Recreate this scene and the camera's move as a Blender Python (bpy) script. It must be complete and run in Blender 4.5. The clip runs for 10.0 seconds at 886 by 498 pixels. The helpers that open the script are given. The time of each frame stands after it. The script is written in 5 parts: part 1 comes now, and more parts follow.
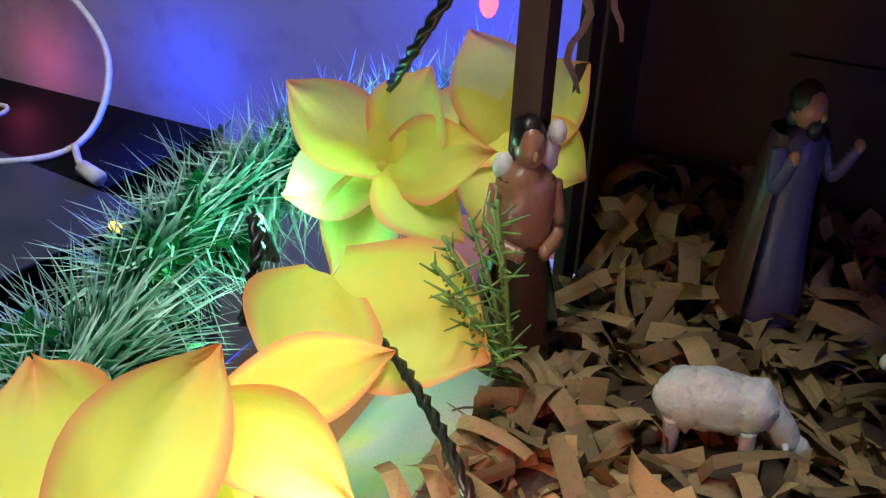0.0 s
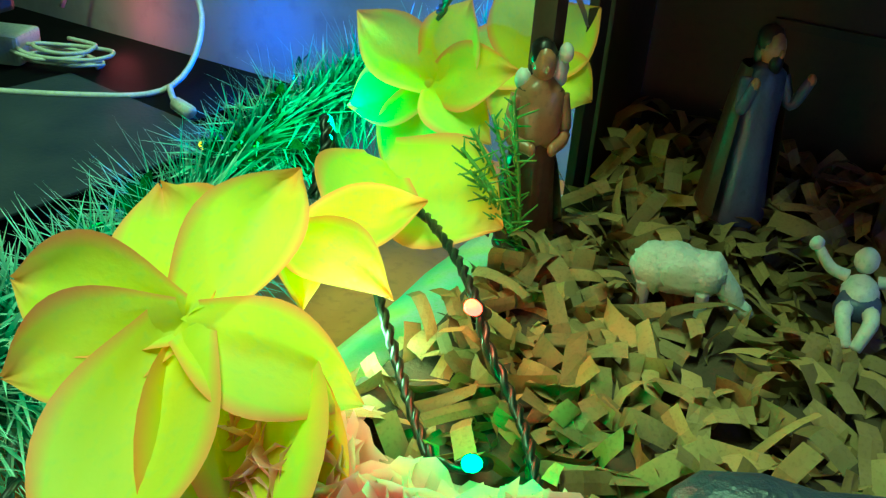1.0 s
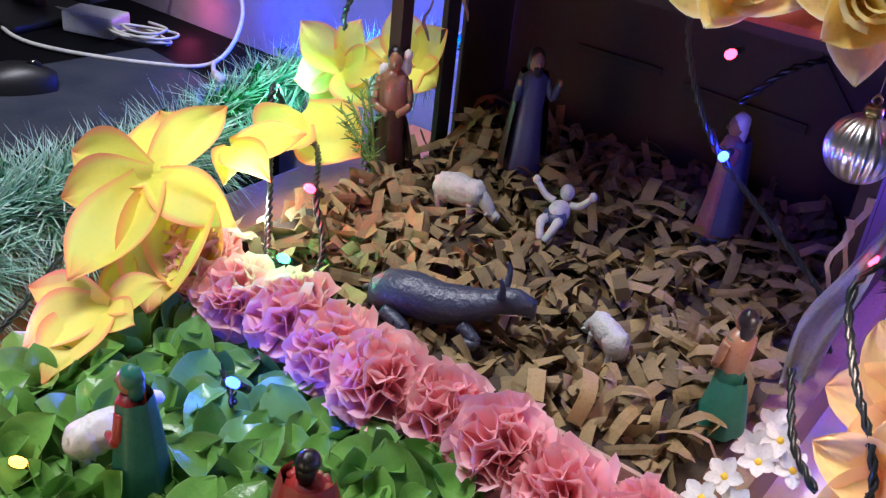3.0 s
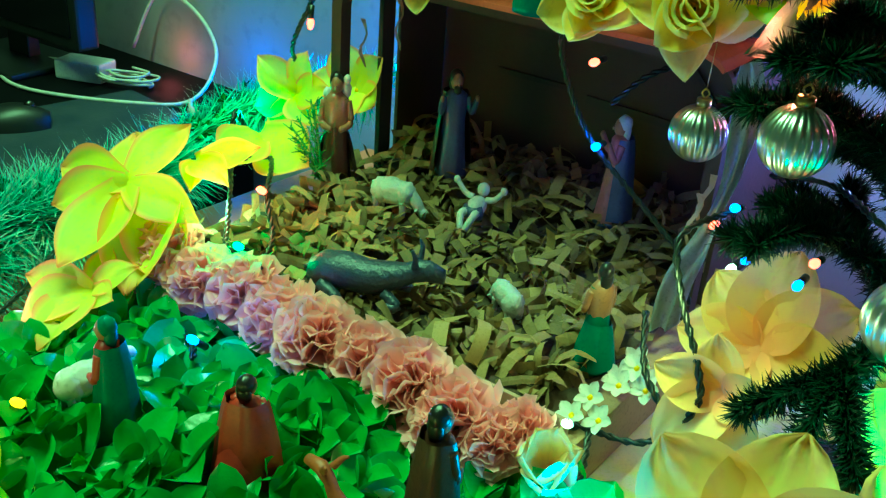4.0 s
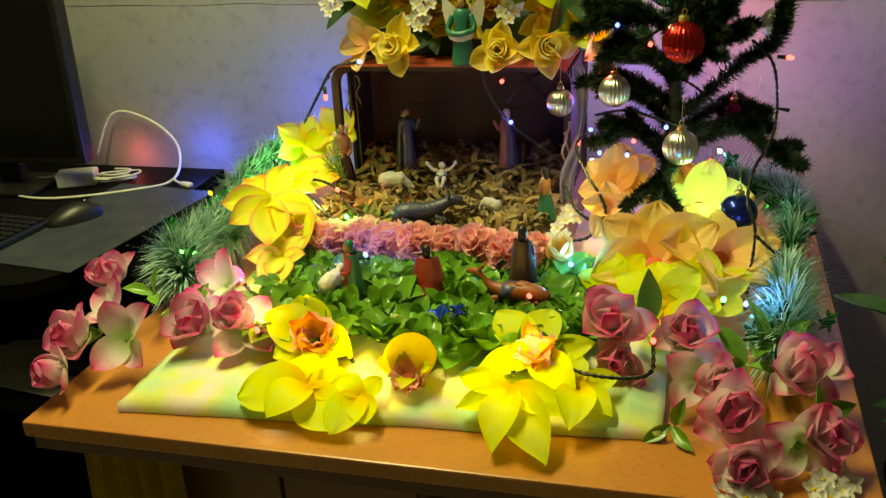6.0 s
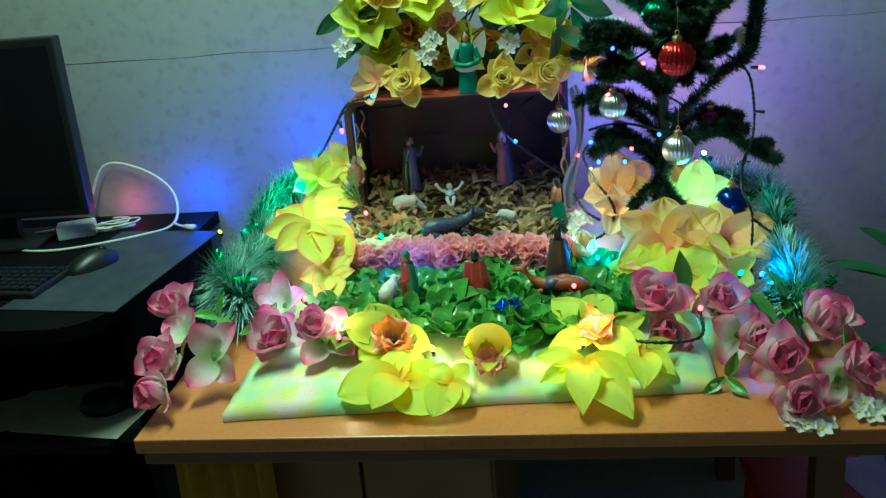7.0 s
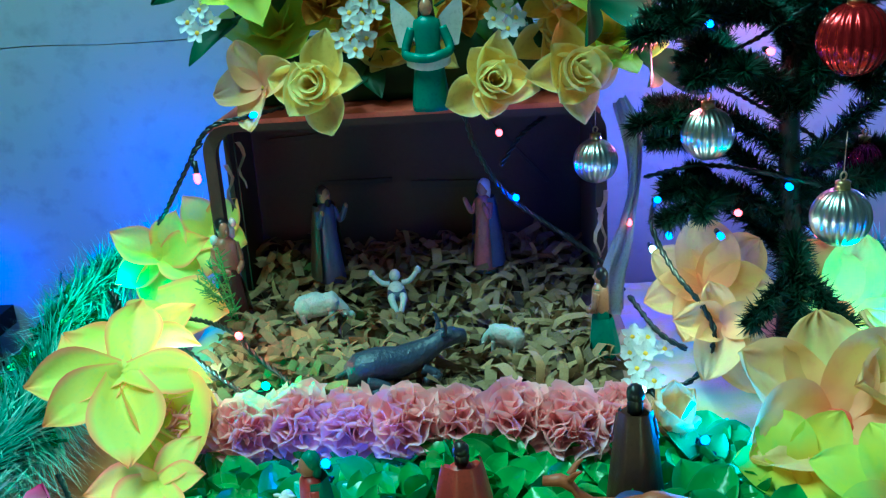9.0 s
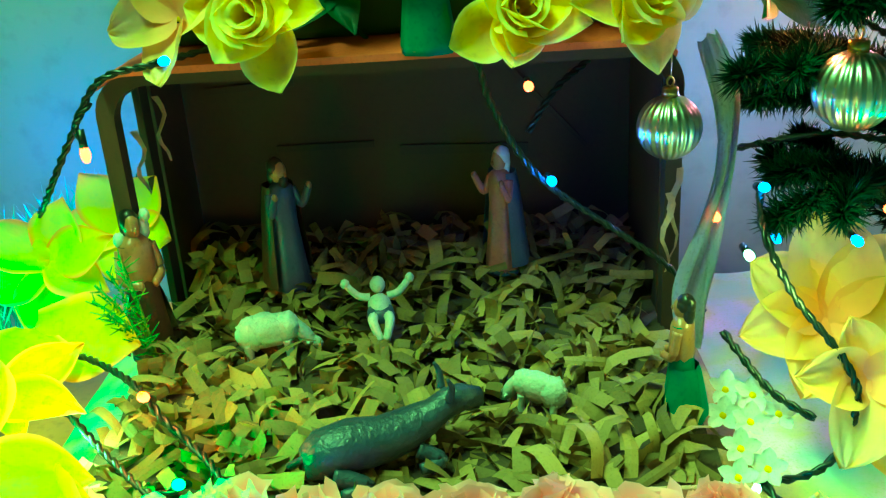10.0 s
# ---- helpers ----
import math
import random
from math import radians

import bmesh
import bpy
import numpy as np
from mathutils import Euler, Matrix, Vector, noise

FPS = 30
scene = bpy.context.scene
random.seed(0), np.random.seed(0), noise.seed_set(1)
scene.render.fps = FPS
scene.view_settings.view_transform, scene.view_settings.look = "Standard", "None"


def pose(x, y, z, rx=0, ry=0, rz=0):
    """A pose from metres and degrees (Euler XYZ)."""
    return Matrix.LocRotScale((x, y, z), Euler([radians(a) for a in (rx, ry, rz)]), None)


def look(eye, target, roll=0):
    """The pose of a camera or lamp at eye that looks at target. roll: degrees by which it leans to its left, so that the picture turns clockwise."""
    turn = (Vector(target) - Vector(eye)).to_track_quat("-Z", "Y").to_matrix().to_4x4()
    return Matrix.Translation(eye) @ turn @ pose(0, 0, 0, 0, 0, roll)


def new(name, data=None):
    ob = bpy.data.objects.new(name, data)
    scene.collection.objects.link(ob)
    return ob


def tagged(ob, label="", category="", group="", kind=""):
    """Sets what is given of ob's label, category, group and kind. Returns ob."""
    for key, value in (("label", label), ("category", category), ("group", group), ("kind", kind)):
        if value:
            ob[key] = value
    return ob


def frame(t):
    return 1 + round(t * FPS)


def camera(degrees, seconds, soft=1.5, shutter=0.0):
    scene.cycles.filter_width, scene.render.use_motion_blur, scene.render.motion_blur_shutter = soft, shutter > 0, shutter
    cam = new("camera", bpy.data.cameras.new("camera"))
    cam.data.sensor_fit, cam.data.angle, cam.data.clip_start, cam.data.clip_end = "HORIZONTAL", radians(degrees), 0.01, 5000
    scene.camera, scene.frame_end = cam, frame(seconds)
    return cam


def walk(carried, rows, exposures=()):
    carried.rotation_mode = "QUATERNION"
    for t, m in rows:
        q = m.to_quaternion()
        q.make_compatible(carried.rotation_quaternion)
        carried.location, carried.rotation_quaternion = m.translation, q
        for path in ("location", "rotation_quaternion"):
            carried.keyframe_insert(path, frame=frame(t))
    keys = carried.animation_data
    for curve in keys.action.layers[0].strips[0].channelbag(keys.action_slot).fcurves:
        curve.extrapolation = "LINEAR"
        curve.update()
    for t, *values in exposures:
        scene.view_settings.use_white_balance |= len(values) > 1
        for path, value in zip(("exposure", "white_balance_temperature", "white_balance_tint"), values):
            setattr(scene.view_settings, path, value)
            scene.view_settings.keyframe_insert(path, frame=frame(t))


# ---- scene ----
cam = camera(49.8, 10.0, soft=1.3)
PATH = [
    (0, (-0.06, -0.373, 1.135), (-0.793, 1.212, 0.16), 2.6),
    (0.5, (-0.016, -0.431, 1.131), (-0.833, 1.108, 0.15), 4.0),
    (1, (0.017, -0.49, 1.133), (-0.817, 1.053, 0.173), 4.4),
    (1.5, (0.068, -0.554, 1.146), (-0.787, 0.972, 0.177), 4.1),
    (2, (0.152, -0.629, 1.165), (-0.761, 0.863, 0.196), 5.2),
    (2.5, (0.243, -0.681, 1.229), (-0.685, 0.796, 0.251), 7.0),
    (2.7, (0.297, -0.682, 1.245), (-0.65, 0.776, 0.256), 7.0),
    (3.8, (0.5, -0.719, 1.288), (-0.608, 0.668, 0.368), 5.3),
    (4, (0.519, -0.768, 1.288), (-0.515, 0.694, 0.399), 4.4),
    (4.5, (0.51, -0.99, 1.315), (-0.304, 0.618, 0.446), 2.6),
    (5, (0.533, -1.206, 1.394), (-0.067, 0.507, 0.554), -0.1),
    (5.5, (0.534, -1.48, 1.387), (-0.03, 0.278, 0.617), -2.6),
    (6, (0.481, -1.695, 1.45), (-0.021, 0.085, 0.69), -3.0),
    (6.2, (0.433, -1.744, 1.462), (-0.035, 0.045, 0.698), -3.5),
    (7.3, (0.212, -1.951, 1.466), (0.005, -0.072, 0.813), -5.2),
    (7.5, (0.225, -1.936, 1.471), (0.017, -0.053, 0.83), -5.4),
    (8, (0.123, -1.398, 1.285), (0.002, 0.514, 0.711), -4.5),
    (8.5, (0.106, -1.24, 1.277), (0.007, 0.669, 0.69), -4.3),
    (9, (0.112, -1.059, 1.28), (0.024, 0.839, 0.655), -3.7),
    (9.5, (0.108, -0.899, 1.265), (0.047, 0.989, 0.607), -3.3),
    (10, (0.092, -0.721, 1.235), (0.013, 1.124, 0.465), -3.9),
]


# ---- light ----
EXPO = [
    (0.0, -0.6, 6300, 8), (0.2, -0.6, 6200, 4), (0.3, -0.5, 30000, -48), (0.9, -0.5, 30000, -50), (1.0, -0.3, 8000, -105),
    (1.6, -0.25, 5400, -80), (1.8, 0.0, 5000, -66), (2.2, 0.0, 4900, -58), (2.4, -0.05, 5500, 20), (2.7, -0.05, 5400, 24),
    (3.3, 0.0, 7000, -20), (3.7, 0.1, 8500, -130), (4.1, 0.1, 7800, -125), (4.2, 0.05, 3300, -50), (4.8, 0.0, 3150, -34),
    (4.9, -0.1, 5000, 26), (5.3, -0.1, 5100, 28), (5.4, 0.0, 34000, -26), (6.0, 0.0, 34000, -32), (6.2, 0.0, 8000, -80),
    (6.9, 0.0, 6000, -60), (7.3, 0.0, 4600, -52), (7.4, 0.0, 6000, 6), (7.9, 0.0, 5900, 12), (8.0, 0.0, 40000, -32),
    (8.5, 0.0, 40000, -34), (8.7, 0.0, 8500, -95), (8.9, -0.05, 3900, -62), (9.1, -0.05, 3900, -60), (9.2, 0.0, 5600, 28),
    (9.6, 0.0, 6200, 58), (9.7, 0.0, 24000, -8), (9.9, 0.15, 14000, -90), (10.0, 0.45, 40000, -150),
]
walk(cam, [(t, look(eye, target, roll)) for t, eye, target, roll in PATH], EXPO)

world = bpy.data.worlds.new("room_dusk")
scene.world = world
world.use_nodes = True
world.node_tree.nodes["Background"].inputs[0].default_value = (0.5, 0.55, 0.65, 1)
world.node_tree.nodes["Background"].inputs[1].default_value = 0.02


def lamp(name, kind, energy, colour, m, size=0.1, size_y=None):
    data = bpy.data.lights.new(name, kind)
    data.energy, data.color = energy, colour
    if kind == "AREA":
        data.shape, data.size, data.size_y = "RECTANGLE", size, size_y or size
    else:
        data.shadow_soft_size = size
    ob = new(name, data)
    ob.matrix_world = m
    return ob


# a fluorescent tube under the ceiling in front of the table
lamp("tube_light", "AREA", 42.0, (1.0, 0.98, 0.94), look((-0.40, -0.40, 2.55), (-0.02, -0.38, 0.8)), 1.2, 0.10)
# bulbs of the light strings that glow onto wall and flowers
BULB_LAMPS = [
    ((-0.34, 0.20, 0.94), (0.0, 0.03, 1.0), 2.9), ((0.149, -0.014, 0.995), (0.03, 0.04, 1.0), 0.7),
    ((-0.148, -0.156, 0.912), (1.0, 0.06, 0.07), 0.42), ((-0.107, -0.222, 0.892), (0.03, 1.0, 0.3), 0.22), ((0.300, -0.165, 0.955), (1.0, 0.70, 0.55), 0.30),
    ((0.36, 0.17, 1.0), (0.12, 0.08, 1.0), 2.8), ((0.70, 0.10, 1.05), (0.27, 0.15, 1.0), 2.4), ((0.50, 0.20, 1.12), (1.0, 0.12, 0.62), 1.2),
    ((0.50, -0.16, 0.895), (0.3, 1.0, 0.8), 0.5), ((0.57, -0.43, 0.86), (0.04, 0.15, 1.0), 0.7),
    ((-0.035, -0.332, 0.865), (0.04, 0.10, 1.0), 0.4), ((0.298, -0.30, 0.858), (0.04, 0.22, 1.0), 0.8),
    ((-0.215, -0.425, 0.845), (0.7, 0.3, 1.0), 0.4), ((-0.205, -0.165, 0.872), (0.8, 1.0, 0.9), 0.40),
    ((0.03, -0.600, 0.835), (1.0, 0.72, 0.38), 0.30), ((0.262, -0.605, 0.845), (1.0, 0.80, 0.45), 0.34), ((-0.125, -0.560, 0.845), (1.0, 0.62, 0.5), 0.22),
    ((-0.33, 0.0, 0.90), (0.2, 1.0, 0.7), 0.4), ((0.352, -0.06, 1.240), (0.6, 1.0, 0.95), 0.7), ((0.315, -0.045, 1.140), (1.0, 0.12, 0.2), 0.9), ((-0.66, 0.26, 0.82), (0.0, 0.04, 1.0), 1.2), ((-0.86, 0.29, 0.80), (1.0, 0.10, 0.30), 0.14),
]
for spot, colour, watts in BULB_LAMPS:
    lamp("bulb_glow", "POINT", watts, colour, Matrix.Translation(spot), 0.012)


# ---- materials ----
def shade(name, colour, rough=0.6, metal=0.0, second=None, scale=40.0, mix=0.5, bump=0.15, fine=300.0, translucent=0.0,
          edge=None, edge_at=0.8, base=None, varied=0.0, spec=0.5, coat=0.0, high=0.75, tip=None, speck=0.8):
    """A surface with two scales of variation; edge and base tint a petal towards its rim and its foot by its UV."""
    m = bpy.data.materials.new(name)
    m.use_nodes = True
    nodes, links = m.node_tree.nodes, m.node_tree.links
    bsdf = nodes["Principled BSDF"]
    bsdf.inputs["Roughness"].default_value = rough
    bsdf.inputs["Metallic"].default_value = metal
    bsdf.inputs["Specular IOR Level"].default_value = spec
    bsdf.inputs["Coat Weight"].default_value = coat
    tex = nodes.new("ShaderNodeTexCoord")
    big, small = nodes.new("ShaderNodeTexNoise"), nodes.new("ShaderNodeTexNoise")
    big.inputs["Scale"].default_value, small.inputs["Scale"].default_value = scale, fine
    big.inputs["Detail"].default_value = small.inputs["Detail"].default_value = 4
    for n in (big, small):
        links.new(tex.outputs["Object"], n.inputs["Vector"])

    def blend(a, b, factor):
        n = nodes.new("ShaderNodeMix")
        n.data_type = "RGBA"
        for socket, value in ((n.inputs[6], a), (n.inputs[7], b), (n.inputs[0], factor)):
            if isinstance(value, tuple):
                socket.default_value = (*value[:3], 1)
            elif isinstance(value, (int, float)):
                socket.default_value = value
            else:
                links.new(value, socket)
        return n.outputs[2]

    def ramp(value, low, high):
        n = nodes.new("ShaderNodeMapRange")
        n.inputs[1].default_value, n.inputs[2].default_value = low, high
        links.new(value, n.inputs[0])
        return n.outputs[0]

    second = second or tuple(c * 0.72 for c in colour)
    out = blend(colour, second, ramp(big.outputs[0], 0.5 - 0.22 / max(mix, 0.1) * 0.5, high))
    out = blend(out, tuple(c * speck for c in second), ramp(small.outputs[0], 0.52, 0.8))
    if edge or base or tip:
        uv = nodes.new("ShaderNodeSeparateXYZ")
        links.new(tex.outputs["UV"], uv.inputs[0])
        if base:
            out = blend(base, out, ramp(uv.outputs[1], 0.05, 0.45))
        if tip:
            out = blend(out, tip, ramp(uv.outputs[1], 0.45, 0.98))
        if edge:
            centred, away, far = (nodes.new("ShaderNodeMath") for _ in range(3))
            centred.operation, centred.inputs[1].default_value = "SUBTRACT", 0.5
            away.operation = "ABSOLUTE"
            links.new(uv.outputs[0], centred.inputs[0])
            links.new(centred.outputs[0], away.inputs[0])
            far.operation, far.inputs[1].default_value = "MULTIPLY_ADD", 2.0
            wob = ramp(big.outputs[0], 0.2, 0.8)
            scaled = nodes.new("ShaderNodeMath")
            scaled.operation, scaled.inputs[1].default_value = "MULTIPLY_ADD", 0.16
            scaled.inputs[2].default_value = -0.08
            links.new(wob, scaled.inputs[0])
            links.new(away.outputs[0], far.inputs[0])
            links.new(scaled.outputs[0], far.inputs[2])
            top = nodes.new("ShaderNodeMath")
            top.operation = "MAXIMUM"
            links.new(far.outputs[0], top.inputs[0])
            links.new(uv.outputs[1], top.inputs[1])
            out = blend(out, edge, ramp(top.outputs[0], edge_at, 1.0))
    if varied:
        info, hsv = nodes.new("ShaderNodeObjectInfo"), nodes.new("ShaderNodeHueSaturation")
        isle = nodes.new("ShaderNodeNewGeometry")
        total = nodes.new("ShaderNodeMath")
        total.operation = "ADD"
        links.new(info.outputs["Random"], total.inputs[0])
        links.new(isle.outputs["Random Per Island"], total.inputs[1])
        span = nodes.new("ShaderNodeMapRange")
        span.inputs[2].default_value = 2.0
        span.inputs[3].default_value, span.inputs[4].default_value = 1 - varied, 1 + varied
        links.new(total.outputs[0], span.inputs[0])
        links.new(span.outputs[0], hsv.inputs["Value"])
        links.new(out, hsv.inputs["Color"])
        out = hsv.outputs[0]
    links.new(out, bsdf.inputs["Base Color"])
    if bump:
        b = nodes.new("ShaderNodeBump")
        b.inputs["Strength"].default_value, b.inputs["Distance"].default_value = bump, 0.002
        links.new(small.outputs[0], b.inputs["Height"])
        links.new(b.outputs[0], bsdf.inputs["Normal"])
    if translucent:
        t, mixer = nodes.new("ShaderNodeBsdfTranslucent"), nodes.new("ShaderNodeMixShader")
        links.new(out, t.inputs[0])
        mixer.inputs[0].default_value = translucent
        links.new(bsdf.outputs[0], mixer.inputs[1])
        links.new(t.outputs[0], mixer.inputs[2])
        links.new(mixer.outputs[0], nodes["Material Output"].inputs[0])
    return m


def glowing(name, colour, strength):
    m = bpy.data.materials.new(name)
    m.use_nodes = True
    bsdf = m.node_tree.nodes["Principled BSDF"]
    bsdf.inputs["Base Color"].default_value = (*colour, 1)
    bsdf.inputs["Emission Color"].default_value = (*colour, 1)
    bsdf.inputs["Emission Strength"].default_value = strength
    return m


PLASTER = shade("grey_plaster", (0.31, 0.31, 0.31), 0.9, second=(0.275, 0.28, 0.285), scale=2.2, fine=35, bump=0.08)
FLOOR_TILE = shade("grey_floor", (0.33, 0.32, 0.31), 0.5, scale=3, fine=90)
CEILING = shade("white_ceiling", (0.7, 0.7, 0.68), 0.9, scale=2)
ORANGE_WOOD = shade("orange_laminate", (0.50, 0.20, 0.065), 0.32, second=(0.42, 0.155, 0.05), scale=6, fine=120, bump=0.05)
DARK_EDGE = shade("brown_edge_band", (0.16, 0.06, 0.03), 0.4, scale=8, bump=0.05)
CUPBOARD = shade("brown_veneer", (0.20, 0.10, 0.04), 0.45, second=(0.26, 0.14, 0.06), scale=9, fine=160, bump=0.08)
BLACK_DESK = shade("black_laminate", (0.004, 0.004, 0.005), 0.6, spec=0.06, scale=9, bump=0.08)
BLACK_PLASTIC = shade("black_plastic", (0.012, 0.012, 0.013), 0.4, scale=30, bump=0.08)
SCREEN = shade("dark_screen", (0.006, 0.006, 0.008), 0.18, scale=10, bump=0.0)
PAD = shade("worn_mouse_mat", (0.022, 0.028, 0.045), 0.6, second=(0.05, 0.055, 0.065), spec=0.2, scale=16, fine=220)
WHITE_PLASTIC = shade("white_plastic", (0.72, 0.72, 0.70), 0.4, scale=30, bump=0.04)
BLUE_FOIL = shade("blue_foil", (0.02, 0.10, 0.62), 0.25, metal=0.6, scale=40, bump=0.3)
PAPER = shade("white_paper", (0.62, 0.60, 0.52), 0.8, scale=12)
CLOTH = shade("floral_cloth", (0.78, 0.60, 0.60), 0.85, second=(0.74, 0.70, 0.16), edge=(0.78, 0.72, 0.66), edge_at=0.35, base=(0.42, 0.66, 0.40), scale=20, high=0.56, mix=1.0, fine=420, bump=0.3)
YELLOW_CLOTH = shade("yellow_cloth", (0.62, 0.40, 0.04), 0.85, scale=30, fine=400)
RED_PLASTIC = shade("red_plastic", (0.60, 0.020, 0.018), 0.4, scale=12, bump=0.04)
CARD_DARK = shade("dark_brown_card", (0.045, 0.024, 0.015), 0.75, second=(0.04, 0.022, 0.014), scale=14, fine=180, bump=0.2)
CARD_STRIP = shade("blackened_wood_strip", (0.03, 0.018, 0.012), 0.7, scale=30)
ROOF_RED = shade("salmon_red_paper", (0.52, 0.10, 0.065), 0.6, second=(0.40, 0.07, 0.04), scale=22, bump=0.2)
CARD_PLAIN = shade("brown_card", (0.34, 0.22, 0.12), 0.8, scale=14, bump=0.2)
TRAY_EDGE = shade("pale_card_edge", (0.45, 0.30, 0.22), 0.8, scale=30)
SHRED = shade("kraft_paper_shred", (0.37, 0.265, 0.115), 0.75, second=(0.27, 0.185, 0.075), scale=30, fine=500, varied=0.62, bump=0.1, translucent=0.08)
# near-black brown: shade in the gaps between strips, put into the base colour
SHRED_SHADE = shade("shaded_paper_base", (0.055, 0.036, 0.02), 0.9, scale=60, bump=0.4)
YELLOW_PETAL = shade("yellow_foam_petal", (0.88, 0.79, 0.09), 0.6, second=(0.76, 0.82, 0.18), scale=18, fine=200, speck=0.96, edge=(0.90, 0.38, 0.14), edge_at=0.76, translucent=0.34, varied=0.08, bump=0.2)
LEMON_PETAL = shade("lemon_cloth_petal", (0.90, 0.86, 0.06), 0.65, second=(0.76, 0.88, 0.16), scale=22, fine=80, speck=0.95, base=(0.92, 0.66, 0.06), translucent=0.45, varied=0.12, bump=0.2)
ROSE_PETAL = shade("golden_rose_petal", (0.93, 0.76, 0.16), 0.65, second=(0.92, 0.64, 0.12), scale=22, fine=120, edge=(0.94, 0.84, 0.34), edge_at=0.8, translucent=0.48, varied=0.08, bump=0.2)
AMBER_PETAL = shade("amber_cloth_petal", (0.72, 0.36, 0.03), 0.65, scale=24, fine=260, translucent=0.25, varied=0.15, bump=0.2)
CREAM_PETAL = shade("cream_cloth_petal", (0.88, 0.73, 0.24), 0.62, second=(0.88, 0.55, 0.26), scale=16, fine=120, speck=0.95, base=(0.88, 0.46, 0.24), translucent=0.42, varied=0.1, bump=0.2)
PINK_TIP = shade("pink_tipped_petal", (0.88, 0.84, 0.84), 0.6, second=(0.88, 0.70, 0.76), scale=26, fine=260, tip=(0.76, 0.03, 0.26), base=(0.55, 0.74, 0.34), translucent=0.35, varied=0.12, bump=0.2)
PINK_DEEP = shade("rose_pink_petal", (0.88, 0.66, 0.76), 0.6, second=(0.88, 0.76, 0.80), scale=20, fine=260, tip=(0.76, 0.05, 0.30), base=(0.86, 0.78, 0.76), translucent=0.42, varied=0.15, bump=0.2)
PINK_RUFFLE = shade("salmon_pink_ruffle", (0.94, 0.50, 0.52), 0.75, second=(0.92, 0.44, 0.48), scale=30, fine=120, edge=(0.92, 0.62, 0.60), edge_at=0.82, translucent=0.42, varied=0.08, bump=0.1)
CORAL_PETAL = shade("coral_petal", (0.88, 0.46, 0.36), 0.65, second=(0.86, 0.54, 0.50), scale=30, fine=200, edge=(0.80, 0.16, 0.07), edge_at=0.85, translucent=0.32, varied=0.1)
GAUZE = shade("pale_gauze", (0.44, 0.43, 0.41), 0.7, second=(0.32, 0.32, 0.30), scale=30, fine=300, translucent=0.35, bump=0.2)
FLAME_PETAL = shade("flame_tipped_petal", (0.90, 0.72, 0.12), 0.6, second=(0.90, 0.62, 0.16), scale=26, fine=200, tip=(0.80, 0.10, 0.03), translucent=0.3, varied=0.1)
WHITE_PETAL = shade("white_cloth_petal", (0.78, 0.76, 0.72), 0.65, scale=40, translucent=0.25)
LEAF = shade("glossy_green_leaf", (0.10, 0.27, 0.040), 0.24, second=(0.20, 0.40, 0.08), scale=34, fine=300, edge=(0.22, 0.40, 0.11), edge_at=0.93, base=(0.20, 0.38, 0.10), varied=0.4, translucent=0.12, bump=0.2)
DARK_LEAF = shade("dark_cloth_leaf", (0.018, 0.06, 0.022), 0.5, second=(0.03, 0.085, 0.03), scale=24, varied=0.2, translucent=0.12, bump=0.2)
TINSEL = shade("green_tinsel", (0.012, 0.16, 0.07), 0.38, second=(0.05, 0.30, 0.16), scale=60, edge=(0.66, 0.90, 0.82), edge_at=0.34, varied=0.3, bump=0.0)
FOIL = shade("green_foil", (0.02, 0.22, 0.06), 0.22, metal=0.8, scale=40, varied=0.3, bump=0.0)
NEEDLE = shade("dark_fir_needle", (0.007, 0.022, 0.011), 0.5, second=(0.014, 0.034, 0.012), scale=40, varied=0.35, bump=0.0)
BARK = shade("dark_stem", (0.022, 0.016, 0.010), 0.8, scale=60)
WIRE = shade("dark_green_wire", (0.008, 0.012, 0.010), 0.35, scale=60, bump=0.05)
WHITE_WIRE = shade("white_cable", (0.66, 0.65, 0.60), 0.5, scale=60, bump=0.05)
SILVER = shade("silver_bauble", (0.70, 0.68, 0.62), 0.30, metal=1.0, second=(0.7, 0.7, 0.68), scale=20, bump=0.0)
GOLD_CAP = shade("gold_cap", (0.66, 0.50, 0.22), 0.28, metal=1.0, scale=30, bump=0.0)
RED_BALL = shade("red_bauble", (0.55, 0.02, 0.03), 0.2, metal=0.85, scale=20, bump=0.0)
GREEN_BALL = shade("green_bauble", (0.01, 0.22, 0.11), 0.2, metal=0.85, scale=20, bump=0.0)
BLUE_BALL = shade("blue_bauble", (0.012, 0.03, 0.24), 0.2, metal=0.7, scale=20, bump=0.0)
PURPLE_BALL = shade("purple_bauble", (0.32, 0.02, 0.22), 0.2, metal=0.85, scale=20, bump=0.0)
SKIN = shade("painted_skin", (0.33, 0.165, 0.09), 0.30, scale=60, bump=0.1)
HAIR = shade("painted_black", (0.012, 0.010, 0.010), 0.35, scale=60, bump=0.1)
ROBE_BLUE = shade("painted_blue_robe", (0.075, 0.085, 0.17), 0.38, second=(0.05, 0.055, 0.12), scale=60, bump=0.2)
ROBE_BROWN = shade("painted_brown_robe", (0.062, 0.025, 0.015), 0.36, second=(0.04, 0.016, 0.010), scale=60, bump=0.2)
ROBE_RED = shade("painted_red_robe", (0.34, 0.03, 0.022), 0.42, second=(0.24, 0.02, 0.018), scale=60, bump=0.15)
ROBE_GREEN = shade("painted_green_robe", (0.02, 0.16, 0.10), 0.45, second=(0.015, 0.11, 0.08), scale=60, bump=0.15)
ROBE_PINK = shade("painted_pink_robe", (0.44, 0.16, 0.17), 0.5, scale=60, bump=0.15)
